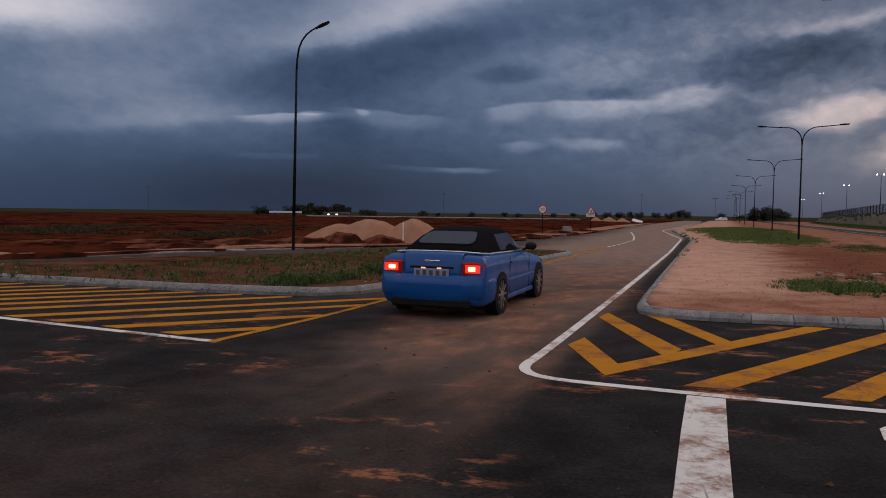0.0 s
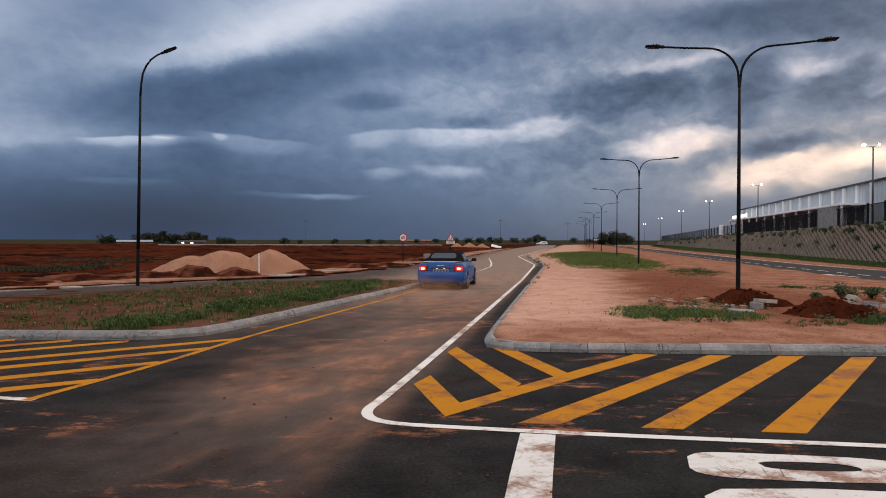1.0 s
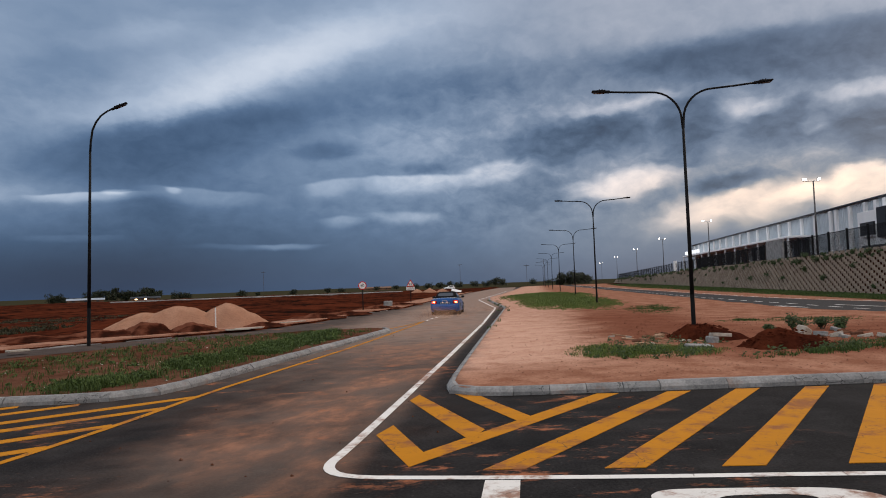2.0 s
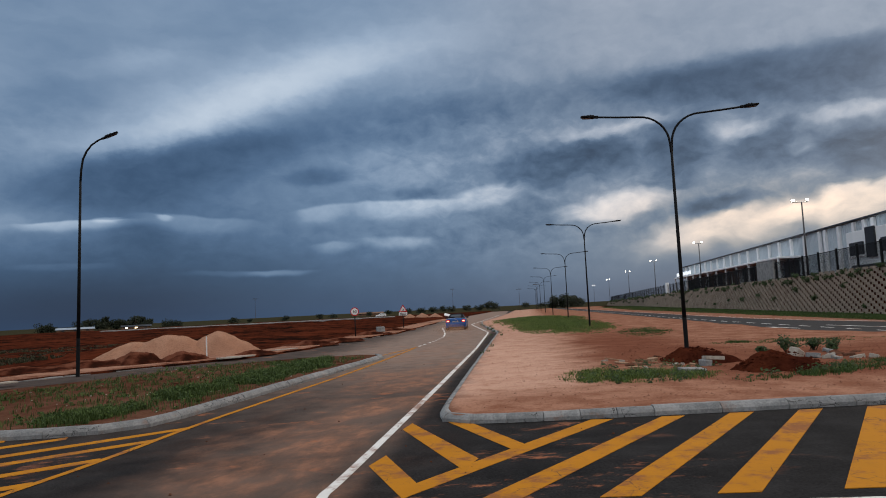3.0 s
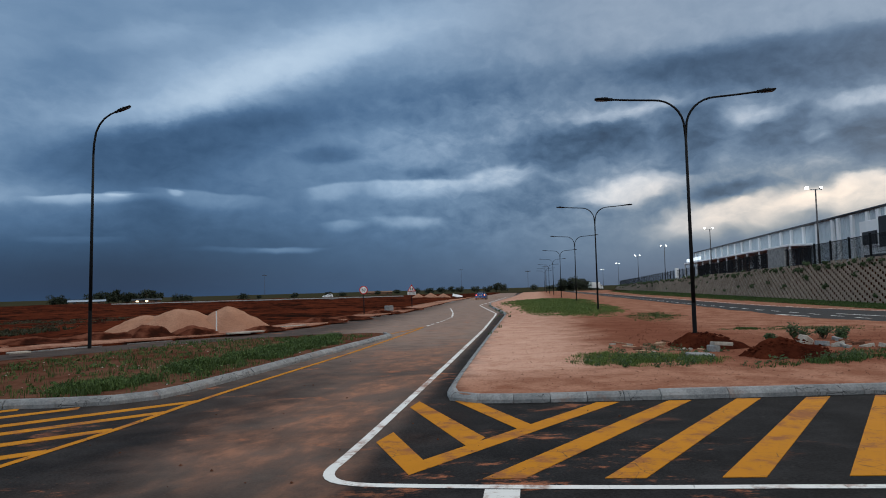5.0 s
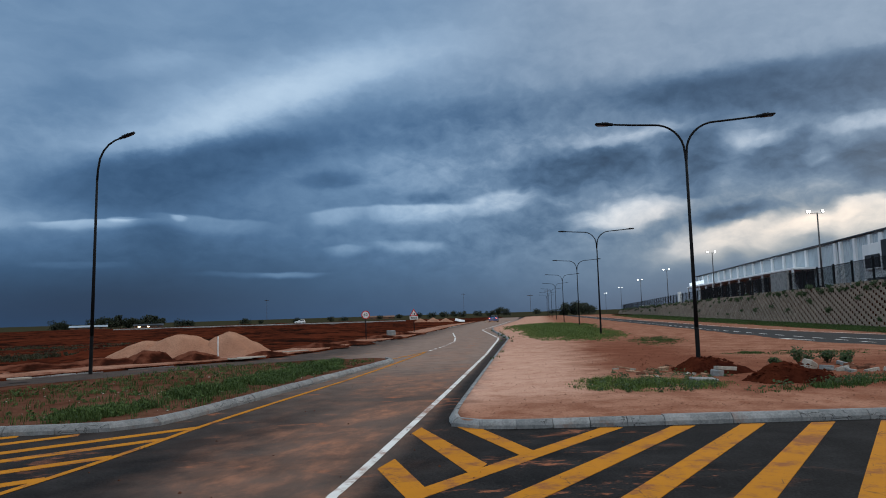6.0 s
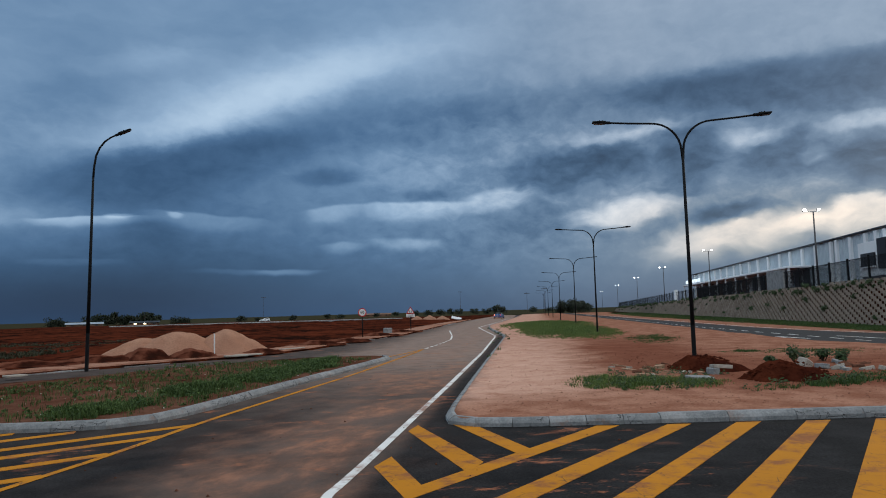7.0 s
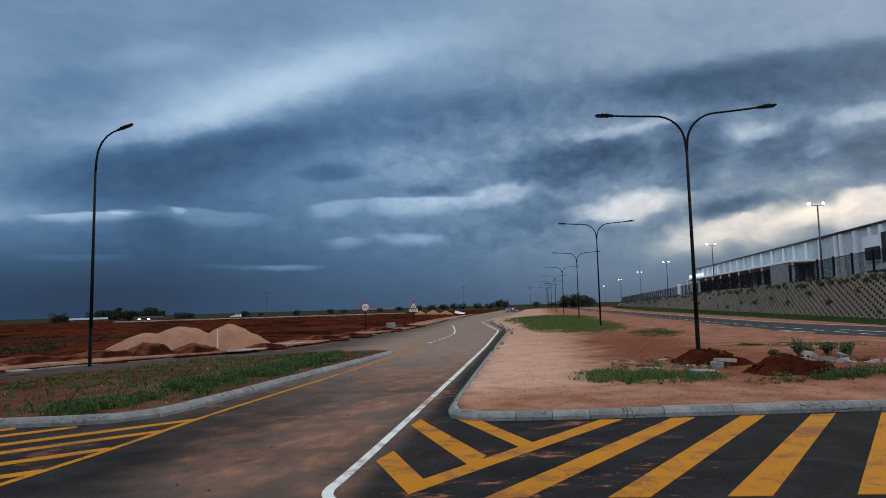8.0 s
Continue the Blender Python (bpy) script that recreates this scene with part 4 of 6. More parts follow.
heap("sand_mound", (-8.40, 37.3, 0.15), 2.5, 2.2, 1.10, SAND, "broad mound of pale pinkish building sand", 1.0, 10, 0.10, 1.7)
heap("sand_mound", (-10.15, 37.4, 0.15), 2.15, 1.9, 0.84, SAND, "low shoulder mound of pale building sand", 2.0, 0, 0.10, 1.6)
heap("sand_mound", (-6.25, 37.9, 0.15), 2.1, 2.0, 1.17, SAND, "rounded pointed mound of pale building sand", 3.0, 0, 0.08, 1.4)
for i, (x, y, rx, h) in enumerate(((-8.75, 33.2, 1.35, 0.52), (-7.05, 34.0, 1.2, 0.40), (-10.5, 32.6, 2.2, 0.30), (-12.9, 30.8, 2.6, 0.26), (-4.2, 36.6, 1.1, 0.2), (-15.5, 28.6, 2.9, 0.26), (-18.5, 26.0, 3.0, 0.26), (-14.0, 27.0, 2.0, 0.18), (-2.0, 43.5, 1.8, 0.26), (-0.6, 47.5, 1.9, 0.22), (1.6, 57.0, 2.2, 0.24), (3.6, 66.0, 2.4, 0.24))):
    heap("soil_mound", (x, y, 0.12), rx, 1.1, h, SOIL_RED, "low mound of dark red soil beside the road", 10.0 + i, 20, 0.35)
heap("soil_mound", (10.15, 18.5, 0.12), 1.05, 1.35, 0.40, SOIL_HEAP, "mound of freshly dug dark red soil by a lamp post", 21.0, 0, 0.42, 1.8, 64)
heap("soil_mound", (10.50, 15.2, 0.12), 1.22, 0.95, 0.45, SOIL_HEAP, "mound of freshly dug dark red soil beside a slab", 23.0, 0, 0.42, 1.8, 64)
for i, (x, y, rx, h) in enumerate(((10.5, 149.9, 1.8, 1.1), (13.1, 149.7, 2.0, 1.2), (15.8, 149.4, 1.8, 1.0))):
    heap("sand_mound", (x, y, 0.05), rx, 1.6, h, SAND, "small distant heap of pale sand by the road", 31.0 + i, 0, 0.08, 1.2)


def slab(name, at, size, turn, mat, label, category):
    bm = bmesh.new()
    box(bm, -size[0] / 2, size[0] / 2, -size[1] / 2, size[1] / 2, 0, size[2], min(size) * 0.12)
    for v in bm.verts:
        v.co += 0.06 * min(size[0], size[1]) * Vector((wave(v.co.x, v.co.y, 0.3, at[0]), wave(v.co.y, v.co.x, 0.3, at[1]), 0))
    ob = part(name, bm, mat)
    ob.matrix_basis = pose(*at, *turn)
    return tagged(ob, label, category)


rnd = random.Random(8)
PLANK = surface("weathered_plank", (0.22, 0.13, 0.08), (0.40, 0.27, 0.18), 0.85, 5.0, 40.0)
slab("concrete_slab", (8.65, 15.65, 0.15), (0.55, 0.34, 0.14), (2, 3, -4), CONCRETE, "grey concrete slab lying on the verge", "slab")
slab("concrete_slab", (9.72, 16.75, 0.34), (0.46, 0.30, 0.09), (-4, 4, -6), CONCRETE_PALE, "pale concrete slab propped on the soil", "slab")
slab("concrete_slab", (9.52, 16.75, 0.12), (0.20, 0.30, 0.24), (0, 0, 10), CONCRETE, "short concrete block under a propped slab", "slab")
for i, (x, y, l, yaw, tilt) in enumerate(((8.45, 19.8, 0.8, -35, 8), (8.25, 18.5, 0.8, -48, 5), (8.6, 18.0, 1.0, -60, 4), (8.15, 17.2, 0.8, -35, 3), (8.5, 16.6, 0.9, -20, 4), (8.9, 17.4, 0.7, -50, 6), (8.1, 16.5, 0.5, 15, 3), (9.0, 18.9, 0.7, -20, 9), (8.8, 16.2, 0.6, -8, 2))):
    slab("plank", (x, y, 0.19), (l, 0.08, 0.03), (rnd.uniform(-10, 10), tilt, yaw), PLANK, "broken weathered board lying among rubble", "plank")
for i in range(22):
    slab("rubble_block", (12.2 + rnd.uniform(0, 2.3), 16.8 + rnd.uniform(-0.4, 1.8), 0.16), (rnd.uniform(0.10, 0.36), rnd.uniform(0.08, 0.22), rnd.uniform(0.05, 0.13)),
         (rnd.uniform(-14, 14), rnd.uniform(-16, 16), rnd.uniform(0, 180)), (CONCRETE_PALE, CONCRETE, ISLAND_SOIL)[i % 3], "broken piece of concrete and rock among weeds", "rubble")
slab("rubble_block", (11.95, 17.0, 0.15), (0.34, 0.26, 0.34), (10, 25, 30), CONCRETE_PALE, "upright broken piece of pale concrete", "rubble")
for i in range(14):
    slab("rubble_block", (7.9 + rnd.uniform(0, 2.0), 16.0 + rnd.uniform(0, 4.2), 0.16), (rnd.uniform(0.08, 0.26), rnd.uniform(0.06, 0.18), rnd.uniform(0.05, 0.10)),
         (rnd.uniform(-14, 14), rnd.uniform(-16, 16), rnd.uniform(0, 180)), (CONCRETE_PALE, PLANK, ISLAND_SOIL)[i % 3], "small broken piece of rubble on the verge", "rubble")
slab("concrete_box", (2.6, 63.5, 0.10), (0.75, 0.6, 0.48), (0, 0, 5), CONCRETE, "grey concrete manhole box by the road", "manhole box")
slab("signboard", (18.7, 149.1, 0.2), (2.1, 0.12, 0.62), (-38, 14, -12), WHITE_WALL, "white board leaning beside the road", "board")
for x, y, l, yaw in ((-4.9, 33.6, 1.5, 20), (-4.5, 34.3, 1.8, 25), (-3.0, 39.0, 2.2, 50), (-10.7, 25.6, 0.9, 45)):
    slab("concrete_slab", (x, y, 0.11), (0.7 * l, 0.40, 0.06), (0, 0, yaw), CONCRETE_PALE, "flat pale concrete slab beside the road", "slab")
bm = bmesh.new()
tube(bm, [(0, 0, -0.2), (0, 0, 1.05)], 0.03, 8)
tagged(part("marker_post", bm, SIGN_WHITE), "thin pale marker post in front of a sand heap", "post").matrix_basis = pose(-6.1, 34.6, 0.1)


def clods(name, count, spread, mat, label, size, seed):
    """Many loose stones and clods, uncountable."""
    rnd = random.Random(seed)
    verts, faces = [], []
    unit = [(1, 0, 0), (-1, 0, 0), (0, 1, 0), (0, -1, 0), (0, 0, 1), (0, 0, -0.4)]
    tris = [(0, 2, 4), (2, 1, 4), (1, 3, 4), (3, 0, 4), (2, 0, 5), (1, 2, 5), (3, 1, 5), (0, 3, 5)]
    for _ in range(count):
        x, y, z = spread(rnd)
        r = size * rnd.uniform(0.4, 1.0) ** 2
        k = len(verts)
        a = rnd.uniform(0, 6.3)
        for ux, uy, uz in unit:
            s = r * rnd.uniform(0.7, 1.3)
            verts.append((x + s * (ux * math.cos(a) - uy * math.sin(a)), y + s * (ux * math.sin(a) + uy * math.cos(a)), z + 0.7 * s * uz))
        faces += [(k + i, k + j, k + l) for i, j, l in tris]
    me = bpy.data.meshes.new(name)
    me.from_pydata(verts, [], faces)
    me.materials.append(mat)
    tagged(new(name, me), label, "stones", kind="stuff")


def on_verge(rnd):
    while True:
        y = 12.2 + 24 * rnd.random() ** 1.6
        x = rnd.uniform(3.0 + 0.23 * (y - 12.5), 20.0)
        if y > 11.6 - 0.12 * (x - 6) + 0.5:
            return x, y, verge_height(x, y)


def on_island(rnd):
    y = rnd.uniform(13.8, 29.0)
    lo, hi = -9.6 + 0.35 * (y - 18), -2.35 + 0.27 * (y - 14.4)
    x = rnd.uniform(max(lo, -20), hi - 0.25) if y > 17 else rnd.uniform(-14.0, hi - 0.25 if y > 14.6 else -3.0)
    return x, y, 0.15


def on_road(rnd):
    y = 3.0 + 26 * rnd.random() ** 1.5
    return rnd.uniform(-3.5 + 0.1 * y, 3.0 + 0.2 * y), y, 0.004


clods("verge_stones", 2600, on_verge, SOIL_PINK, "loose pinkish stones and clods on the verge", 0.04, 3)
clods("dug_clods", 900, lambda r: (lambda x, y: (x, y, verge_height(x, y)))(r.uniform(8.0, 18.0), r.uniform(15.5, 27.0)), SOIL_PINK, "red clods scattered over the dug verge", 0.05, 9)
clods("island_stones", 160, on_island, CONCRETE_PALE, "pale stones scattered on the red island", 0.032, 4)
clods("mound_clods", 700, lambda r: (lambda a, q, c: (c[0] + q * c[2] * math.cos(a), c[1] + q * c[3] * math.sin(a), 0.14 + c[4] * max(0.0, 1 - q ** 1.8) ** 1.15))(r.uniform(0, 6.283), r.random() ** 0.5 * 1.15, r.choice(((10.15, 18.5, 1.05, 1.35, 0.40), (10.50, 15.2, 1.22, 0.95, 0.45)))), SOIL_HEAP, "loose dark red clods on the fresh mounds", 0.06, 6)
clods("road_clods", 160, on_road, ISLAND_SOIL, "small red soil clods fallen on the asphalt", 0.028, 5)

# ---- retaining wall, fence and warehouse beside the eastern road ----
TURN = radians(15.0)


def east(s, o, z=0.0):
    """A place by the way along the wall, the distance across it, and the height."""
    return Vector((s * math.sin(TURN) + o * math.cos(TURN), s * math.cos(TURN) - o * math.sin(TURN), z))


EAST = Matrix.Rotation(-TURN, 4, "Z")  # local x runs across, local y along


def wall_top(s):
    return 3.42 - 0.0075 * (s - 55)


def retaining_wall():
    wall = thing("retaining_wall", EAST, "battered retaining wall of open concrete blocks with plants", "retaining wall")
    tagged(wall, kind="structure")
    bm = bmesh.new()
    s = [20, 60, 140, 300]
    ring = []
    for y in s:
        t = wall_top(y)
        ring.append([bm.verts.new(p) for p in ((22.98, y, -0.1), (24.44, y, t - 0.06), (27.5, y, t - 0.06), (46.0, y, t - 0.06), (46.0, y, -0.1))])
    for a, b in zip(ring, ring[1:]):
        for i in range(4):
            bm.faces.new((a[i], b[i], b[i + 1], a[i + 1]))
    bm.faces.new(ring[0])
    bm.faces.new(ring[-1][::-1])
    bmesh.ops.recalc_face_normals(bm, faces=bm.faces[:])
    # soil set close behind; its dark colour also carries the hollows' shade
    part("earth_bank", bm, SOIL_HEAP, wall, "soil bank behind the blocks, dark to stand in for shade in the hollows")
    # open blocks in staggered courses, each with a hollow between it and the next
    unit = bmesh.new()
    box(unit, -0.06, 0.06, -0.36, 0.36, 0.0, 0.188)
    for v in unit.verts:
        if v.co.x < 0:
            v.co.y *= 0.88
    me = bpy.data.meshes.new("block")
    unit.to_mesh(me)
    unit.free()
    me.materials.append(BLOCK)
    verts, faces = [], []
    base_v, base_f = [v.co.copy() for v in me.vertices], [tuple(p.vertices) for p in me.polygons]
    rnd = random.Random(11)
    made = 0
    row, z = 0, 0.0
    while z < 3.5:
        y = 44.0 + (0.625 if row % 2 else 0.0)
        while y < 175.0:
            if z + 0.2 < wall_top(y) + 0.1:
                at = Vector((22.95 + 0.42 * z, y + rnd.uniform(-0.02, 0.02), z + 0.05))
                if 50.0 < y < 72.0 and made < 300:
                    ob = new("block", me)
                    ob.parent = wall
                    ob.location = at
                    made += 1
                else:
                    k = len(verts)
                    verts += [at + v for v in base_v]
                    faces += [tuple(k + i for i in f) for f in base_f]
            y += 1.25
        row, z = row + 1, z + 0.19
    rest = bpy.data.meshes.new("blockwork")
    rest.from_pydata(verts, [], faces)
    rest.materials.append(BLOCK)
    ob = new("blockwork", rest)
    ob.parent = wall
    tagged(ob, kind="stuff")
    bm = bmesh.new()
    for a, b in ((175, 240), (240, 300)):
        v = [bm.verts.new(p) for p in ((22.9, a, 0), (22.9, b, 0), (24.2, b, wall_top(b)), (24.2, a, wall_top(a)))]
        bm.faces.new(v[::-1])
    bmesh.ops.solidify(bm, geom=bm.faces[:], thickness=0.1)
    part("far_blockwork", bm, BLOCK, wall)


def fence():
    f = thing("fence", EAST, "dark steel mesh security fence on the retaining wall", "fence")
    verts, faces = [], []

    def slat(x, y0, y1, z0, z1, d=0.012):
        k = len(verts)
        for zz in (z0, z1):
            verts.extend(((x - d, y0, zz), (x + d, y0, zz), (x + d, y1, zz), (x - d, y1, zz)))
        faces.extend(((k, k + 1, k + 5, k + 4), (k + 1, k + 2, k + 6, k + 5), (k + 2, k + 3, k + 7, k + 6), (k + 3, k, k + 4, k + 7), (k + 4, k + 5, k + 6, k + 7)))
    y = 40.0
    while y < 300.0:
        t = wall_top(y)
        if not 81.0 < y < 87.4:
            slat(25.0, y, y + 0.035, t, t + 1.85, 0.008)
        y += 0.12 if y < 130 else 0.3
    me = bpy.data.meshes.new("wire_mesh")
    me.from_pydata(verts, [], faces)
    me.materials.append(POLE_PAINT)
    ob = new("wire_mesh", me)
    ob.parent = f
    tagged(ob, kind="stuff")
    post = bmesh.new()
    box(post, -0.07, 0.07, -0.09, 0.09, -0.2, 1.98, 0.01)
    pm = bpy.data.meshes.new("post")
    post.to_mesh(pm)
    post.free()
    pm.materials.append(POLE_PAINT)
    y = 39.6
    while y < 300:
        ob = new("post", pm)
        ob.parent = f
        ob.location = (25.06, y, wall_top(y))
        y += 4.1
    for h in (0.12, 1.83):
        bm = bmesh.new()
        tube(bm, [(25.0, yy, wall_top(yy) + h) for yy in (40, 120, 200, 300)], 0.03, 6)
        part("rail", bm, POLE_PAINT, f)
    panel = thing("screen_wall", EAST, "solid pale concrete screen wall set in the fence line", "wall")
    bm = bmesh.new()
    box(bm, 24.9, 25.15, 81.2, 87.3, wall_top(83) - 0.1, wall_top(83) + 2.15, 0.02)
    part("slab", bm, CONCRETE, panel)
    pillar = thing("gate_pillar", EAST, "white gate pillar in the fence line", "pillar")
    bm = bmesh.new()
    box(bm, 24.8, 25.3, 153.0, 154.6, 2.3, 5.0, 0.03)
    part("shaft", bm, WHITE_WALL, pillar)


def warehouse():
    w = thing("warehouse", EAST, "long warehouse of pale ribbed sheet with white pilasters", "warehouse")
    bm = bmesh.new()
    box(bm, 40.0, 80.0, 30.0, 217.0, 2.9, 10.45)
    part("wall", bm, CLADDING, w)
    bm = bmesh.new()
    box(bm, 39.5, 80.3, 29.7, 217.4, 10.45, 10.66, 0.05)
    part("roof_edge", bm, STEEL, w, "dark roof edge")
    # ribs of the sheeting
    verts, faces = [], []
    y = 30.2
    while y < 217:
        k = len(verts)
        for zz in (7.2, 10.45):
            verts.extend(((40.0, y, zz), (39.93, y + 0.04, zz), (39.93, y + 0.16, zz), (40.0, y + 0.2, zz)))
        faces.extend(((k, k + 1, k + 5, k + 4), (k + 1, k + 2, k + 6, k + 5), (k + 2, k + 3, k + 7, k + 6)))
        y += 0.6
    me = bpy.data.meshes.new("sheet_ribs")
    me.from_pydata(verts, [], faces)
    me.materials.append(CLADDING)
    ob = new("sheet_ribs", me)
    ob.parent = w
    tagged(ob, kind="stuff")
    for y in (48.0, 54.5, 61.0, 67.5, 74.0, 80.7, 87.3, 91.7, 94.2, 97.3, 102.1, 106.9, 109.0, 115.3, 121.3, 127.4, 133.1, 140.1, 147.1, 153.6, 160.6, 166.7, 173.4, 180.0, 186.6, 193.2, 199.8, 206.4, 213.0):
        bm = bmesh.new()
        box(bm, 39.6, 39.95, y - 0.38, y + 0.38, 3.0, 10.3, 0.03)
        part("pilaster", bm, WHITE_WALL, w, "white downpipe casing")
    bm = bmesh.new()
    box(bm, 36.5, 39.99, 118.0, 214.0, 7.15, 7.5, 0.04)
    part("canopy", bm, WHITE_WALL, w, "white loading canopy")
    for k in range(11):
        bm = bmesh.new()
        box(bm, 39.6, 39.98, 119.0 + 8.6 * k, 125.4 + 8.6 * k, 3.0, 6.9, 0.02)
        part("dock_door", bm, BROWN_PANEL if k % 3 else DARK_PANEL, w, "dark brown loading door")
    for k in range(12):
        bm = bmesh.new()
        box(bm, 36.6, 36.85, 118.3 + 8.6 * k, 118.6 + 8.6 * k, 2.9, 7.15)
        part("canopy_post", bm, WHITE_WALL, w)
    # white office block built on to the front
    office = thing("office_block", EAST, "white plastered office block with dark windows", "building")
    bm = bmesh.new()
    box(bm, 37.0, 39.55, 34.0, 92.8, 2.9, 8.62, 0.03)
    part("wall", bm, WHITE_WALL, office)
    bm = bmesh.new()
    box(bm, 36.75, 36.995, 84.8, 87.0, 5.35, 8.75, 0.02)
    part("dark_panel", bm, DARK_PANEL, office, "tall dark cladding panel")
    for y0, y1 in ((88.0, 91.7), (77.2, 83.4), (67.0, 73.5), (57.0, 63.5), (47.0, 53.5)):
        bm = bmesh.new()
        box(bm, 36.8, 36.998, y0, y1, 5.75, 7.3, 0.02)
        win = part("window", bm, DARK_PANEL, office, "dark window")
        bm = bmesh.new()
        box(bm, 36.74, 36.798, (y0 + y1) / 2 - 0.06, (y0 + y1) / 2 + 0.06, 5.75, 7.3)
        part("mullion", bm, STEEL, win)
        bm = bmesh.new()
        box(bm, 36.70, 36.999, y0 - 0.1, y1 + 0.1, 5.6, 5.74)
        part("sill", bm, WHITE_WALL, win)
    bm = bmesh.new()
    box(bm, 36.2, 36.99, 79.0, 90.0, 4.3, 4.55, 0.02)
    part("canopy", bm, STEEL, office)
    sign = thing("lit_sign", EAST, "white illuminated lettering strip on the warehouse end", "sign")
    for k in range(5):
        bm = bmesh.new()
        box(bm, 36.2, 36.45, 188.0 + 4.2 * k, 190.8 + 4.2 * k, 7.6, 8.5, 0.1)
        part("letter_bar", bm, SIGN_GLOW, sign)


SIGN_GLOW = glow("lit_sign_white", (0.95, 0.97, 1.0), 0.7)


def floodlight(s, o, h, warm=False, foot=3.0):
    mast = thing("floodlight_mast", EAST @ Matrix.Translation((o, s, 3.0)), "grey floodlight mast with two lit lamps", "floodlight", "floodlight masts")
    part("mast", tube(bmesh.new(), [(0, 0, foot - 3.3), (0, 0, h - 3.0)], [0.11, 0.07], 10), STEEL, mast, smooth=True)
    part("crossbar", tube(bmesh.new(), [(-0.95, 0, h - 3.0), (0.6, 0, h - 3.05)], 0.05, 8), GALVANISED, mast)
    for x, r, m in ((-0.85, 0.19, LAMP_WARM if warm else LAMP_GLOW), (0.5, 0.13, LAMP_GLOW)):
        bm = bmesh.new()
        box(bm, x - r, x + r, -0.1, 0.16, h - 3.0, h - 2.72, 0.05)
        head = part("lamp_housing", bm, STEEL, mast)
        bm = bmesh.new()
        box(bm, x - r * 0.9, x + r * 0.9, -0.16, -0.105, h - 2.98, h - 2.74, 0.02)
        part("lens", bm, m, head, "glowing lens")


retaining_wall()
fence()
warehouse()
for i, s in enumerate((77.0, 128.8, 184.0, 246.0, 330.0, 450.0)):
    floodlight(s, 27.0, 11.0 + 0.1 * i, i == 0, 2.6 if s < 200 else (1.9 if s < 290 else -0.1))

# ---- plants ----
def blades(name, spots, mat, label, height, width, seed, category="grass"):
    """Tufts of bent blades at (x, y, z, size)."""
    rnd = random.Random(seed)
    verts, faces = [], []
    for x, y, z, size in spots:
        for _ in range(rnd.randint(5, 9)):
            a, lean = rnd.uniform(0, 6.283), rnd.uniform(0.15, 0.9)
            h, w = height * size * rnd.uniform(0.5, 1.1), width * rnd.uniform(0.6, 1.3)
            dx, dy = math.cos(a), math.sin(a)
            bx, by = x + rnd.uniform(-0.09, 0.09), y + rnd.uniform(-0.09, 0.09)
            k = len(verts)
            px, py = -dy * w, dx * w
            verts += [(bx - px, by - py, z - 0.02), (bx + px, by + py, z - 0.02),
                      (bx + px * 0.8 + dx * lean * h * 0.35, by + py * 0.8 + dy * lean * h * 0.35, z + h * 0.62), (bx - px * 0.8 + dx * lean * h * 0.35, by - py * 0.8 + dy * lean * h * 0.35, z + h * 0.62),
                      (bx + dx * lean * h * 0.8, by + dy * lean * h * 0.8, z + h)]
            faces += [(k, k + 1, k + 2, k + 3), (k + 3, k + 2, k + 4)]
    me = bpy.data.meshes.new(name)
    me.from_pydata(verts, [], faces)
    me.materials.append(mat)
    return tagged(new(name, me), label, category, kind="stuff")


def island_spots(rnd, count):
    out = []
    while len(out) < count:
        x, y, z = on_island(rnd)
        d = 0.5 + 0.5 * wave(x, y, 2.0, 7.0) + 0.45 * wave(x, y, 0.55, 8.0)
        mid = 1.0 - min(1.0, abs(x - (-3.6 + 0.27 * (y - 16))) / 1.9)
        if rnd.random() < max(0.02, 2.0 * d - 1.85 + 1.35 * mid):
            out.append((x, y, z - 0.02, rnd.uniform(0.25, 0.7) + 0.5 * mid * rnd.random() + 0.75 * max(0.0, wave(x, y, 0.9, 11.0))))
    return out


def patch(rnd, cx, cy, rx, ry, count, tilt=0.0, h=verge_height):
    out = []
    while len(out) < count:
        a, r = rnd.uniform(0, 6.283), 1.35 * rnd.random() ** 0.5
        u, v = rx * r * math.cos(a), ry * r * math.sin(a)
        x, y = cx + u * math.cos(tilt) - v * math.sin(tilt), cy + u * math.sin(tilt) + v * math.cos(tilt)
        thick = 0.45 + 1.3 * wave(x, y, 0.35 + 0.08 * max(rx, ry), 4.0) + 1.2 * wave(x, y, 0.22, 5.0)
        if rnd.random() < thick * (1.25 - r) + 0.02:
            out.append((x, y, h(x, y), rnd.uniform(0.4, 1.2) * (1.25 - 0.65 * r)))
    return out


rnd = random.Random(21)
blades("island_weeds", island_spots(rnd, 6500), GRASS, "patchy green weeds and grass on the island", 0.18, 0.006, 1)
blades("verge_grass", patch(rnd, 7.35, 15.6, 1.45, 1.0, 1500, -0.3) + patch(rnd, 6.7, 16.8, 0.6, 0.7, 160), VERGE_GRASS, "green grass tuft on the bare verge", 0.13, 0.005, 2)
blades("verge_grass", patch(rnd, 10.9, 14.1, 2.0, 0.32, 330, 0.18) + patch(rnd, 13.0, 15.2, 1.6, 0.5, 170, 0.1), GRASS, "thin grass strip beside the soil mound", 0.11, 0.007, 3)
blades("verge_grass", patch(rnd, 16.4, 55.0, 3.1, 14.0, 12000, -0.21), VERGE_GRASS, "long green grass patch round the lamp posts", 0.15, 0.012, 4)
blades("verge_grass", patch(rnd, 20.5, 78.0, 4.2, 18.0, 6000, -0.21), VERGE_GRASS, "far green grass on the verge", 0.20, 0.02, 5)
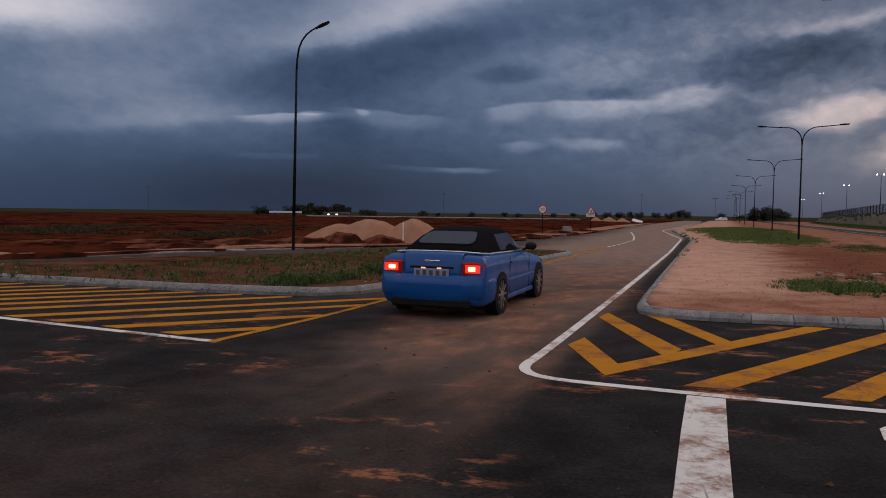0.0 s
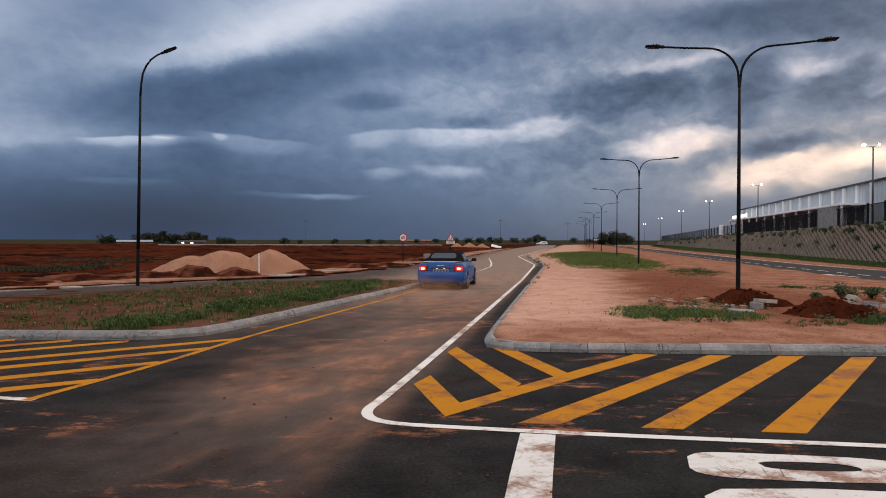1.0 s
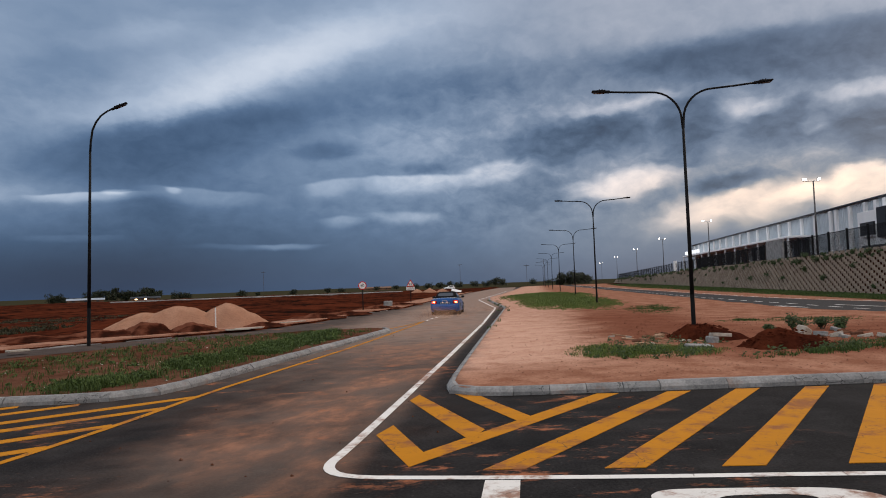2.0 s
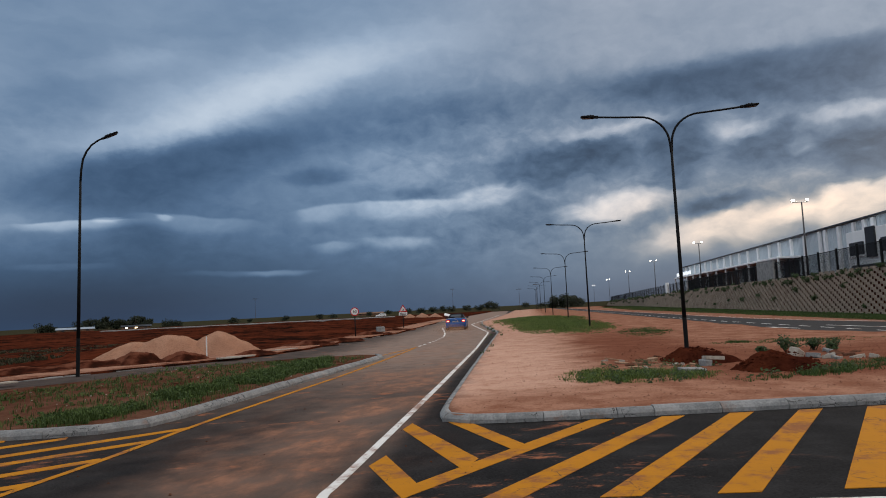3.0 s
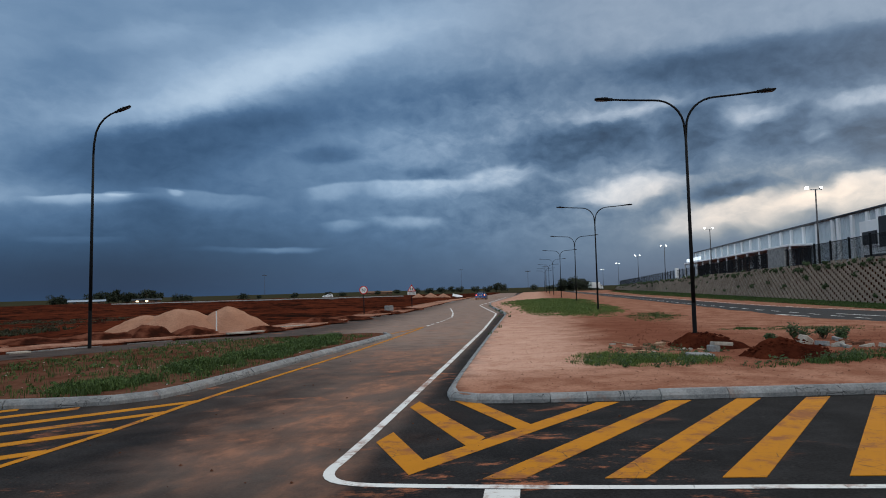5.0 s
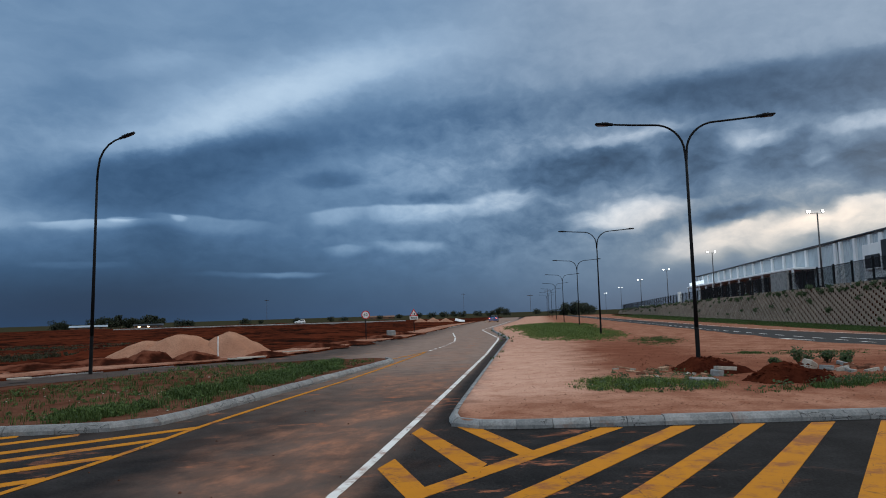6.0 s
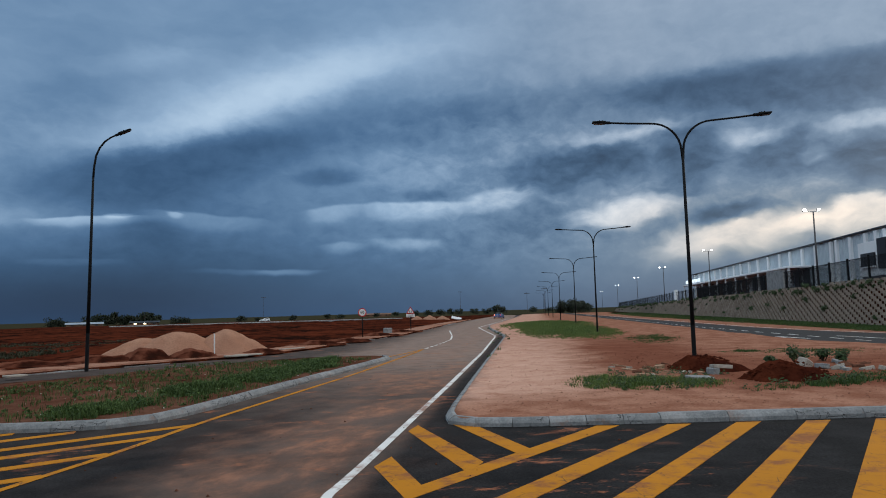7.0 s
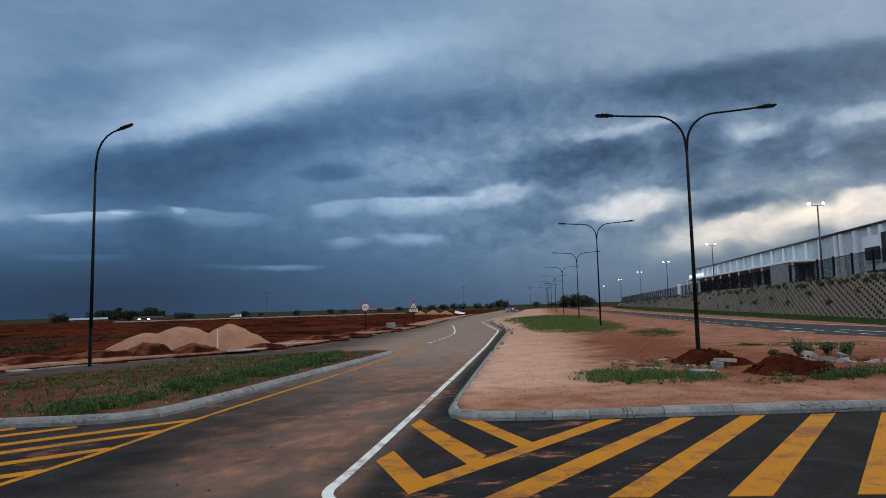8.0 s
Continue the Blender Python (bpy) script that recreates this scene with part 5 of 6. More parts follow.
blades("verge_grass", patch(rnd, 16.0, 36.5, 1.3, 4.5, 900, -0.35) + patch(rnd, 16.5, 23.6, 2.2, 1.1, 220) + patch(rnd, 14.4, 24.2, 0.8, 0.5, 160), GRASS, "thin scattered grass on the red verge", 0.08, 0.007, 6)
blades("road_edge_weeds", [(x + rnd.uniform(-0.3, 0.5), y, 0.13, rnd.uniform(0.4, 1.0)) for x, y, _ in along(KERB_SIDE[3:8], 0.7) if rnd.random() < 0.35], GRASS, "small weeds along the kerb", 0.18, 0.02, 7)
def bank_spot(rnd):
    """A place on the strip before the wall, clear of the road's edge."""
    s = 42.0 + 170.0 * rnd.random() ** 1.6
    edge = 18.2 - 0.055 * min(s - 40.0, 90.0)
    p = east(s, rnd.uniform(edge + 1.3, 23.0))
    return p.x, p.y, 0.08, rnd.uniform(0.4, 1.0)


blades("bank_grass", [bank_spot(rnd) for _ in range(11000)], GRASS, "grass strip at the foot of the retaining wall", 0.11, 0.03, 8)
blades("field_grass", [(-16 - 24 * rnd.random() ** 1.0, 44 + rnd.uniform(-8, 18), 0.2, rnd.uniform(0.4, 1.0)) for _ in range(4200)], DULL_GRASS, "dull green grass on the building site", 0.16, 0.04, 9)


def leaf_cloud(bm, centre, radius, count, size, rnd, squash=0.8):
    for _ in range(count):
        d = Vector((rnd.gauss(0, 1), rnd.gauss(0, 1), rnd.gauss(0, 1))).normalized() * radius * rnd.uniform(0.35, 1.05)
        p = Vector(centre) + Vector((d.x, d.y, d.z * squash))
        a = Vector((rnd.gauss(0, 1), rnd.gauss(0, 1), rnd.gauss(0, 1))).normalized() * size * rnd.uniform(0.6, 1.3)
        b = a.orthogonal().normalized() * size * rnd.uniform(0.35, 0.7)
        bm.faces.new([bm.verts.new(p + q) for q in (-a, b, a, -b)])


def weeds(name, spots, mat, label, seed):
    """Low leafy clumps, uncountable."""
    rnd = random.Random(seed)
    bm = bmesh.new()
    for x, y, z, size in spots:
        leaf_cloud(bm, (x, y, z + 0.05 * size), 0.16 * size, 16, 0.035, rnd, 0.8)
    tagged(part(name, bm, mat), label, "weeds", kind="stuff")


rnd = random.Random(31)
weeds("island_leafy_weeds", island_spots(rnd, 1100), GRASS, "low leafy green weeds on the island", 1)
weeds("verge_leafy_weeds", [s for s in patch(rnd, 7.35, 15.6, 1.5, 1.1, 110, -0.3)] + patch(rnd, 11.5, 14.4, 2.6, 0.5, 80, 0.15) + patch(rnd, 9.0, 17.5, 2.0, 2.0, 40), SHRUB, "low leafy weeds among the grass", 2)


def shrub(at, r, label, seed, leaves=160, size=0.07, name="shrub"):
    rnd = random.Random(seed)
    s = thing(name, at, label, "shrub")
    bm = bmesh.new()
    for k in range(4):
        a = rnd.uniform(0, 6.3)
        tube(bm, [(0, 0, -0.05), (0.3 * r * math.cos(a), 0.3 * r * math.sin(a), 0.4 * r), (0.6 * r * math.cos(a), 0.6 * r * math.sin(a), 0.9 * r)], [0.02, 0.014, 0.006], 5)
    part("stems", bm, BARK, s)
    bm = bmesh.new()
    for k in range(5):
        leaf_cloud(bm, (rnd.uniform(-0.5, 0.5) * r, rnd.uniform(-0.5, 0.5) * r, r * rnd.uniform(0.4, 0.9)), r * rnd.uniform(0.4, 0.6), leaves // 5, size, rnd)
    part("leaves", bm, SHRUB, s)


for i, (x, y, r) in enumerate(((13.0, 18.9, 0.42), (14.2, 19.5, 0.3), (14.4, 18.9, 0.32), (12.5, 19.3, 0.22))):
    shrub((x, y, 0.17), r, "dark green weed bush among concrete rubble", 40 + i, 420, 0.045)
for i in range(150):
    s = 46.0 + 0.85 * i * (1 + 0.006 * i)
    z = wall_top(s) - rnd.uniform(0.15, 0.9) if i % 5 else rnd.uniform(0.4, 2.0)
    shrub(east(s, 22.95 + 0.42 * z, z), rnd.uniform(0.22, 0.60), "green creeping plant growing out of the wall blocks", 60 + i, 170, 0.09, "wall_plant")


def tree(at, h, spread, label, seed, leaves=420, pine=False):
    leaves *= 2
    rnd = random.Random(seed)
    t = thing("tree", at, label, "tree", "distant trees")
    bm = bmesh.new()
    tube(bm, [(0, 0, -0.3), (0.05 * h * 0.2, 0, 0.3 * h), (0, 0.02 * h, 0.65 * h)], [0.035 * h, 0.025 * h, 0.01 * h], 7)
    for k in range(5):
        a, z = rnd.uniform(0, 6.3), h * rnd.uniform(0.25, 0.5)
        tube(bm, [(0, 0, z), (0.3 * spread * math.cos(a), 0.3 * spread * math.sin(a), z + 0.15 * h), (0.6 * spread * math.cos(a), 0.6 * spread * math.sin(a), z + 0.3 * h)], [0.014 * h, 0.009 * h, 0.004 * h], 5)
    part("trunk", bm, BARK, t)
    bm = bmesh.new()
    for k in range(9):
        a, r = rnd.uniform(0, 6.3), rnd.random() ** 0.6
        cz = h * (rnd.uniform(0.22, 0.78) if not pine else 0.25 + 0.08 * k)
        rr = spread * (0.55 * r if not pine else 0.25)
        leaf_cloud(bm, (rr * math.cos(a), rr * math.sin(a), cz), spread * rnd.uniform(0.32, 0.5) * (1.0 if not pine else 1.1 - 0.09 * k), leaves // 9, 0.05 * spread + 0.035 * h, rnd)
    part("crown", bm, LEAF, t)
    return t


LEFT_TREES = [(-22.9, 300, 3.4, 4.0), (-22.4, 302, 2.8, 3.0), (-20.6, 300, 4.0, 3.6), (-20.0, 303, 4.4, 4.0), (-19.4, 300, 4.2, 3.8), (-18.85, 303, 6.2, 2.8), (-18.3, 300, 4.2, 3.6), (-17.7, 300, 4.2, 4.0), (-17.1, 303, 5.0, 4.0), (-16.6, 300, 4.8, 4.0), (-16.2, 303, 4.0, 3.2), (-14.5, 300, 2.6, 4.0), (-14.0, 302, 2.0, 3.0), (-10.0, 320, 2.4, 3.4), (-8.8, 330, 1.8, 2.0), (-6.1, 330, 2.4, 2.8), (-3.4, 340, 2.2, 2.4), (-2.4, 345, 1.8, 3.0)]
rnd = random.Random(77)
for i, (az, d, h, w) in enumerate(LEFT_TREES):
    a = radians(az)
    tree((d * math.sin(a), d * math.cos(a), -0.1), h, w, "dark leafy tree on the far field edge", 100 + i, 360, False)
RIDGE = [(0.5, 420, 4.0, 5.0), (2.0, 430, 4.5, 5.5), (3.5, 430, 5.0, 7.0), (4.6, 420, 5.0, 7.0), (5.6, 420, 6.0, 7.5), (6.4, 415, 7.5, 5.0), (7.1, 420, 6.0, 6.0), (8.3, 420, 6.0, 6.5), (9.3, 400, 6.5, 6.0), (10.0, 380, 9.5, 6.0), (10.6, 385, 8.0, 5.5), (13.0, 520, 6.0, 9.0), (14.2, 520, 5.0, 8.0)]
for i, (az, d, h, w) in enumerate(RIDGE):
    a, h, w = radians(az), 0.52 * h, 0.62 * w
    tree((d * math.sin(a), d * math.cos(a), -0.1), h, w, "dark tree on the horizon beyond the road", 130 + i, 360, False)
for i, (s, o, h, w) in enumerate(((288, 2.0, 4.8, 4.5), (292, 6.0, 5.6, 5.2), (296, 11.0, 5.0, 4.8), (286, 9.0, 4.4, 4.2))):
    p = east(s, o)
    tree((p.x, p.y, 0.0), h, w, "dark leafy tree beside the far end of the road", 160 + i, 500, False)


# ---- houses and tracks far off ----
def far_house(az, d, w, h, label, roof_mat, lit=0):
    a = radians(az)
    h *= 0.8
    hs = thing("house", pose(d * math.sin(a), d * math.cos(a), -0.1, 0, 0, -az), label, "house")
    bm = bmesh.new()
    box(bm, -w / 2, w / 2, 0, 7.0, 0, h * 0.6)
    part("wall", bm, BROWN_PANEL, hs)
    bm = bmesh.new()
    v = [bm.verts.new(p) for p in ((-w / 2 - 0.4, -0.4, h * 0.6), (w / 2 + 0.4, -0.4, h * 0.6), (w / 2 + 0.4, 7.4, h * 0.6), (-w / 2 - 0.4, 7.4, h * 0.6), (-w / 2 - 0.4, 3.5, h), (w / 2 + 0.4, 3.5, h))]
    for f in ((0, 1, 5, 4), (2, 3, 4, 5), (0, 4, 3), (1, 2, 5), (0, 3, 2, 1)):
        bm.faces.new([v[i] for i in f])
    part("roof", bm, roof_mat, hs)
    for k in range(3):
        bm = bmesh.new()
        x = -w / 2 + w * (k + 0.5) / 3
        box(bm, x - 0.45, x + 0.45, -0.03, 0.05, h * 0.22, h * 0.5)
        part("window", bm, HOUSE_LIGHT if k < lit else DARK_PANEL, hs)


HOUSE_LIGHT = glow("lit_house_window", (1.0, 0.72, 0.38), 4.0)
far_house(-20.9, 290, 12.0, 2.1, "low white house among trees far off", GALVANISED)
far_house(-16.9, 292, 10.0, 2.0, "far low house with two lit windows", DARK_PANEL, 2)
far_house(0.5, 430, 16.0, 2.6, "far low farm house on the horizon", BROWN_PANEL)
bm = bmesh.new()
box(bm, -31.0, 43.0, 188.0, 191.0, -0.2, 0.52, 0.1)
tagged(part("gravel_bank", bm, CONCRETE), "low pale gravel bank crossing the red field", kind="structure").matrix_basis = pose(-24.0, 0, 0, 0, 0, 3.0)


def pylon(az, d, h):
    a = radians(az)
    p = thing("power_pole", pose(d * math.sin(a), d * math.cos(a), -0.1, 0, 0, -az), "thin far wooden power pole", "power pole", "power poles")
    part("pole", tube(bmesh.new(), [(0, 0, 0), (0, 0, h)], [0.08, 0.05], 6), BARK, p)
    bm = bmesh.new()
    box(bm, -1.3, 1.3, -0.08, 0.08, h - 0.8, h - 0.6)
    part("crossarm", bm, BARK, p)


for az, d, h in ((12.6, 330, 10.0), (14.0, 300, 11.0), (7.2, 420, 14.0), (-8.4, 400, 13.0), (-31.0, 400, 14.0)):
    pylon(az, d, h)

# ---- vehicles ----
def car_paint(name, colour):
    def build(n, b, where):
        f = n.noise(where, 600.0, 2.0)
        n.put(b.inputs["Base Color"], n.mix(n.span(f, 0.3, 0.7), tuple(c * 0.85 for c in colour), colour))
        b.inputs["Metallic"].default_value = 0.0
        b.inputs["Specular IOR Level"].default_value = 0.2
        n.put(b.inputs["Roughness"], n.span(n.noise(where, 2.5, 4.0), 0.3, 0.7, 0.28, 0.42))
        b.inputs["Coat Weight"].default_value, b.inputs["Coat Roughness"].default_value = 0.30, 0.06
    return material(name, build)


CAR_BLUE = car_paint("blue_car_paint", (0.002, 0.070, 0.27))
CAR_WHITE = car_paint("white_car_paint", (0.72, 0.73, 0.74))
CANVAS = surface("black_canvas", (0.003, 0.003, 0.004), (0.007, 0.007, 0.009), 0.93, 8.0, 120.0, 0.2, 0.002, 0.0, 0.04)
RUBBER = surface("tyre_rubber", (0.010, 0.010, 0.010), (0.022, 0.021, 0.020), 0.85, 10.0, 60.0, 0.3, 0.004)
BLACK_PLASTIC = surface("black_plastic", (0.006, 0.006, 0.007), (0.014, 0.014, 0.015), 0.6, 10.0, 60.0, 0.1, 0.002)
CHROME = surface("chrome_trim", (0.62, 0.64, 0.66), (0.75, 0.76, 0.78), 0.18, 6.0, 40.0, 0.02, 0.001, 0.95)
ALLOY = surface("alloy_rim", (0.30, 0.30, 0.31), (0.45, 0.45, 0.46), 0.32, 6.0, 40.0, 0.05, 0.001, 0.85)
LIGHT_RED = surface("red_light_glass", (0.30, 0.012, 0.010), (0.42, 0.02, 0.014), 0.12, 6.0, 40.0, 0.02, 0.001)
LIGHT_GLOW = glow("lit_tail_lamp", (1.0, 0.05, 0.025), 0.8)
LIGHT_CORE = glow("lit_tail_bulb", (1.0, 0.45, 0.14), 9.0)
PLATE_LIGHT = glow("plate_lamp", (1.0, 0.55, 0.35), 1.2)


def glass_build(n, b, where):
    b.inputs["Base Color"].default_value = (0.05, 0.06, 0.07, 1)
    b.inputs["Roughness"].default_value = 0.06
    b.inputs["Specular IOR Level"].default_value = 0.22
    b.inputs["Coat Weight"].default_value = 0.0
    n.put(b.inputs["Base Color"], n.mix(n.noise(where, 3.0, 4.0), (0.012, 0.014, 0.018), (0.028, 0.032, 0.04)))


CAR_GLASS = material("tinted_car_glass", glass_build)


def loft(sections, cap=True):
    """A skin over sections of (y, points of one half), mirrored."""
    bm = bmesh.new()
    rings = []
    for y, half in sections:
        pts = [(x, z) for x, z in half] + [(-x, z) for x, z in half[::-1] if abs(x) > 1e-6]
        rings.append([bm.verts.new((x, y, z)) for x, z in pts])
    k = len(rings[0])
    for a, b in zip(rings, rings[1:]):
        for i in range(k):
            bm.faces.new((a[i], a[(i + 1) % k], b[(i + 1) % k], b[i]))
    if cap:
        bm.faces.new(rings[0])
        bm.faces.new(rings[-1][::-1])
    bmesh.ops.recalc_face_normals(bm, faces=bm.faces[:])
    return bm


def body_half(zb, ws, wm, zt, wd, zc):
    h = zt - zb
    return [(0, zb), (0.7 * ws, zb), (ws, zb + 0.05), (wm, zb + 0.30 * h), (wm, zb + 0.55 * h), (wm * 0.985, zb + 0.78 * h), (wd + (wm - wd) * 0.55, zt - 0.03), (wd, zt), (0.5 * wd, zt + 0.7 * (zc - zt)), (0, zc)]


def smooth_sections(rows, steps=3):
    """More sections between the given ones."""
    out = []
    for low, high in zip(rows, rows[1:]):
        out += [[b + k / steps * (c - b) for b, c in zip(low, high)] for k in range(steps)]
    return out + [list(rows[-1])]


def wheel(parent, x, y, r, width=0.22):
    side = 1 if x > 0 else -1
    hub = new("wheel")
    hub.parent = parent
    hub.matrix_basis = pose(x, y, r)
    bm = bmesh.new()
    prof = [(r * 0.70, -0.5), (r * 0.93, -0.5), (r, -0.36), (r, 0.36), (r * 0.93, 0.5), (r * 0.70, 0.5)]
    n = 28
    rings = [[bm.verts.new((w * width, q * math.cos(a), q * math.sin(a))) for q, w in prof] for a in [2 * math.pi * k / n for k in range(n)]]
    for k in range(n):
        a, b = rings[k], rings[(k + 1) % n]
        for i in range(len(prof)):
            bm.faces.new((a[i], a[(i + 1) % len(prof)], b[(i + 1) % len(prof)], b[i]))
    bmesh.ops.recalc_face_normals(bm, faces=bm.faces[:])
    part("tyre", bm, RUBBER, hub, smooth=True)
    bm = bmesh.new()
    xo = side * width * 0.46
    for k in range(10):
        a = 2 * math.pi * k / 10
        m = Matrix.Rotation(a, 4, "X") @ Matrix.Translation((xo, r * 0.38, 0))
        bmesh.ops.create_cube(bm, size=1.0, matrix=m @ Matrix.Diagonal((0.03, r * 0.64, 0.035, 1)))
    bmesh.ops.create_cone(bm, cap_ends=True, segments=16, radius1=r * 0.2, radius2=r * 0.17, depth=0.04, matrix=Matrix.Translation((xo, 0, 0)) @ Matrix.Rotation(math.pi / 2, 4, "Y"))
    bmesh.ops.create_cone(bm, cap_ends=False, segments=28, radius1=r * 0.715, radius2=r * 0.715, depth=width * 0.9, matrix=Matrix.Rotation(math.pi / 2, 4, "Y"))
    part("rim", bm, ALLOY, hub)
    bm = bmesh.new()
    bmesh.ops.create_cone(bm, cap_ends=True, segments=20, radius1=r * 0.5, radius2=r * 0.5, depth=0.03, matrix=Matrix.Translation((side * 0.02, 0, 0)) @ Matrix.Rotation(math.pi / 2, 4, "Y"))
    part("brake_disc", bm, STEEL, hub)
    return hub


def plate_on(bm, pts, thick, out):
    """A thin plate over points, moved along out."""
    o = Vector(out).normalized()
    hi = [bm.verts.new(Vector(p) + o * thick) for p in pts]
    lo = [bm.verts.new(Vector(p) - o * thick) for p in pts]
    k = len(pts)
    bm.faces.new(hi)
    bm.faces.new(lo[::-1])
    for i in range(k):
        bm.faces.new((lo[i], lo[(i + 1) % k], hi[(i + 1) % k], hi[i]))
    bmesh.ops.recalc_face_normals(bm, faces=bm.faces[:])
    return bm


BODY = [
    (-0.955, 0.36, 0.60, 0.66, 0.56, 0.60, 0.57), (-0.92, 0.29, 0.73, 0.79, 0.63, 0.73, 0.64), (-0.865, 0.26, 0.79, 0.85, 0.675, 0.79, 0.69),
    (-0.845, 0.25, 0.80, 0.868, 0.80, 0.80, 0.83), (-0.825, 0.25, 0.80, 0.872, 0.90, 0.79, 0.94), (-0.785, 0.24, 0.80, 0.875, 0.955, 0.78, 0.995), (-0.70, 0.23, 0.81, 0.88, 0.965, 0.78, 1.01),
    (-0.35, 0.21, 0.82, 0.885, 0.97, 0.79, 1.015), (0.0, 0.20, 0.83, 0.89, 0.97, 0.80, 1.015), (0.6, 0.18, 0.84, 0.885, 0.965, 0.80, 1.0),
    (1.2, 0.18, 0.84, 0.885, 0.955, 0.80, 0.985), (1.8, 0.18, 0.84, 0.885, 0.93, 0.78, 0.97), (2.4, 0.19, 0.83, 0.885, 0.88, 0.74, 0.93),
    (3.0, 0.20, 0.81, 0.875, 0.82, 0.69, 0.86), (3.35, 0.22, 0.77, 0.83, 0.74, 0.62, 0.78), (3.55, 0.26, 0.66, 0.72, 0.64, 0.50, 0.66), (3.62, 0.32, 0.54, 0.60, 0.56, 0.40, 0.57)]
ROOF = [(-0.52, 0.70, 0.64, 1.015), (-0.25, 0.72, 0.60, 1.14), (0.10, 0.735, 0.575, 1.275), (0.45, 0.74, 0.565, 1.36), (0.85, 0.74, 0.56, 1.39), (1.25, 0.74, 0.555, 1.385), (1.48, 0.74, 0.55, 1.35)]


def roof_half(wb, wt, zt, zb=0.97):
    h = zt - zb
    return [(0, zb - 0.03), (wb, zb - 0.03), (wb, zb + 0.10 * h), (wb + (wt - wb) * 0.5, zb + 0.5 * h), (wt, zb + 0.88 * h), (wt * 0.86, zt), (0.45 * wt, zt + 0.012), (0, zt + 0.018)]


def rear_bumper():
    """The bumper wraps round the tail, with a ledge on top; built in rings from below upwards."""
    plan = [(0.0, -0.955, 0.0, -1.0), (0.35, -0.948, 0.05, -1.0), (0.60, -0.925, 0.2, -0.98), (0.75, -0.885, 0.5, -0.87), (0.84, -0.80, 0.83, -0.55), (0.878, -0.68, 0.97, -0.22), (0.888, -0.50, 1.0, 0.0), (0.888, -0.375, 1.0, 0.0)]
    plan = [(-x, y, -u, v) for x, y, u, v in plan[:0:-1]] + plan
    levels = [(0.20, -0.10), (0.22, -0.05), (0.28, 0.0), (0.40, 0.016), (0.52, 0.024), (0.59, 0.018), (0.618, 0.0), (0.628, -0.05), (0.628, -0.12)]
    bm = bmesh.new()
    rings = [[bm.verts.new((x + u * off, y + v * off, z)) for x, y, u, v in plan] for z, off in levels]
    rings.append(rings[0])
    for a, b in zip(rings, rings[1:]):
        for i in range(len(plan) - 1):
            bm.faces.new((a[i], a[i + 1], b[i + 1], b[i]))
    bmesh.ops.recalc_face_normals(bm, faces=bm.faces[:])
    return bm


def boot_lid(half, out):
    """The lid between the tail lamps: an upright face that turns over a lip to the deck."""
    line = [(-0.868, 0.640), (-0.866, 0.72), (-0.850, 0.82), (-0.832, 0.92), (-0.808, 0.975), (-0.765, 1.004), (-0.66, 1.014)]
    bm = bmesh.new()
    xs = [half * k / 6 for k in range(-6, 7)]
    rows = []
    for depth in (out, out - 0.03):
        rows.append([[bm.verts.new((x, y - depth + 0.012 * (x / half) ** 2, z + depth * (0.9 if z > 0.95 else 0.0) - 0.006 * (x / half) ** 2)) for x in xs] for y, z in line])
    for grid in rows:
        for a, b in zip(grid, grid[1:]):
            for i in range(len(xs) - 1):
                bm.faces.new((a[i], a[i + 1], b[i + 1], b[i]))
    outer, inner = rows
    rim = [[g[0][i] for i in range(len(xs))] + [row[-1] for row in g[1:]] + [g[-1][i] for i in range(len(xs) - 2, -1, -1)] + [row[0] for row in g[-2:0:-1]] for g in (outer, inner)]
    for i in range(len(rim[0])):
        j = (i + 1) % len(rim[0])
        bm.faces.new((rim[0][i], rim[0][j], rim[1][j], rim[1][i]))
    bmesh.ops.recalc_face_normals(bm, faces=bm.faces[:])
    return bm


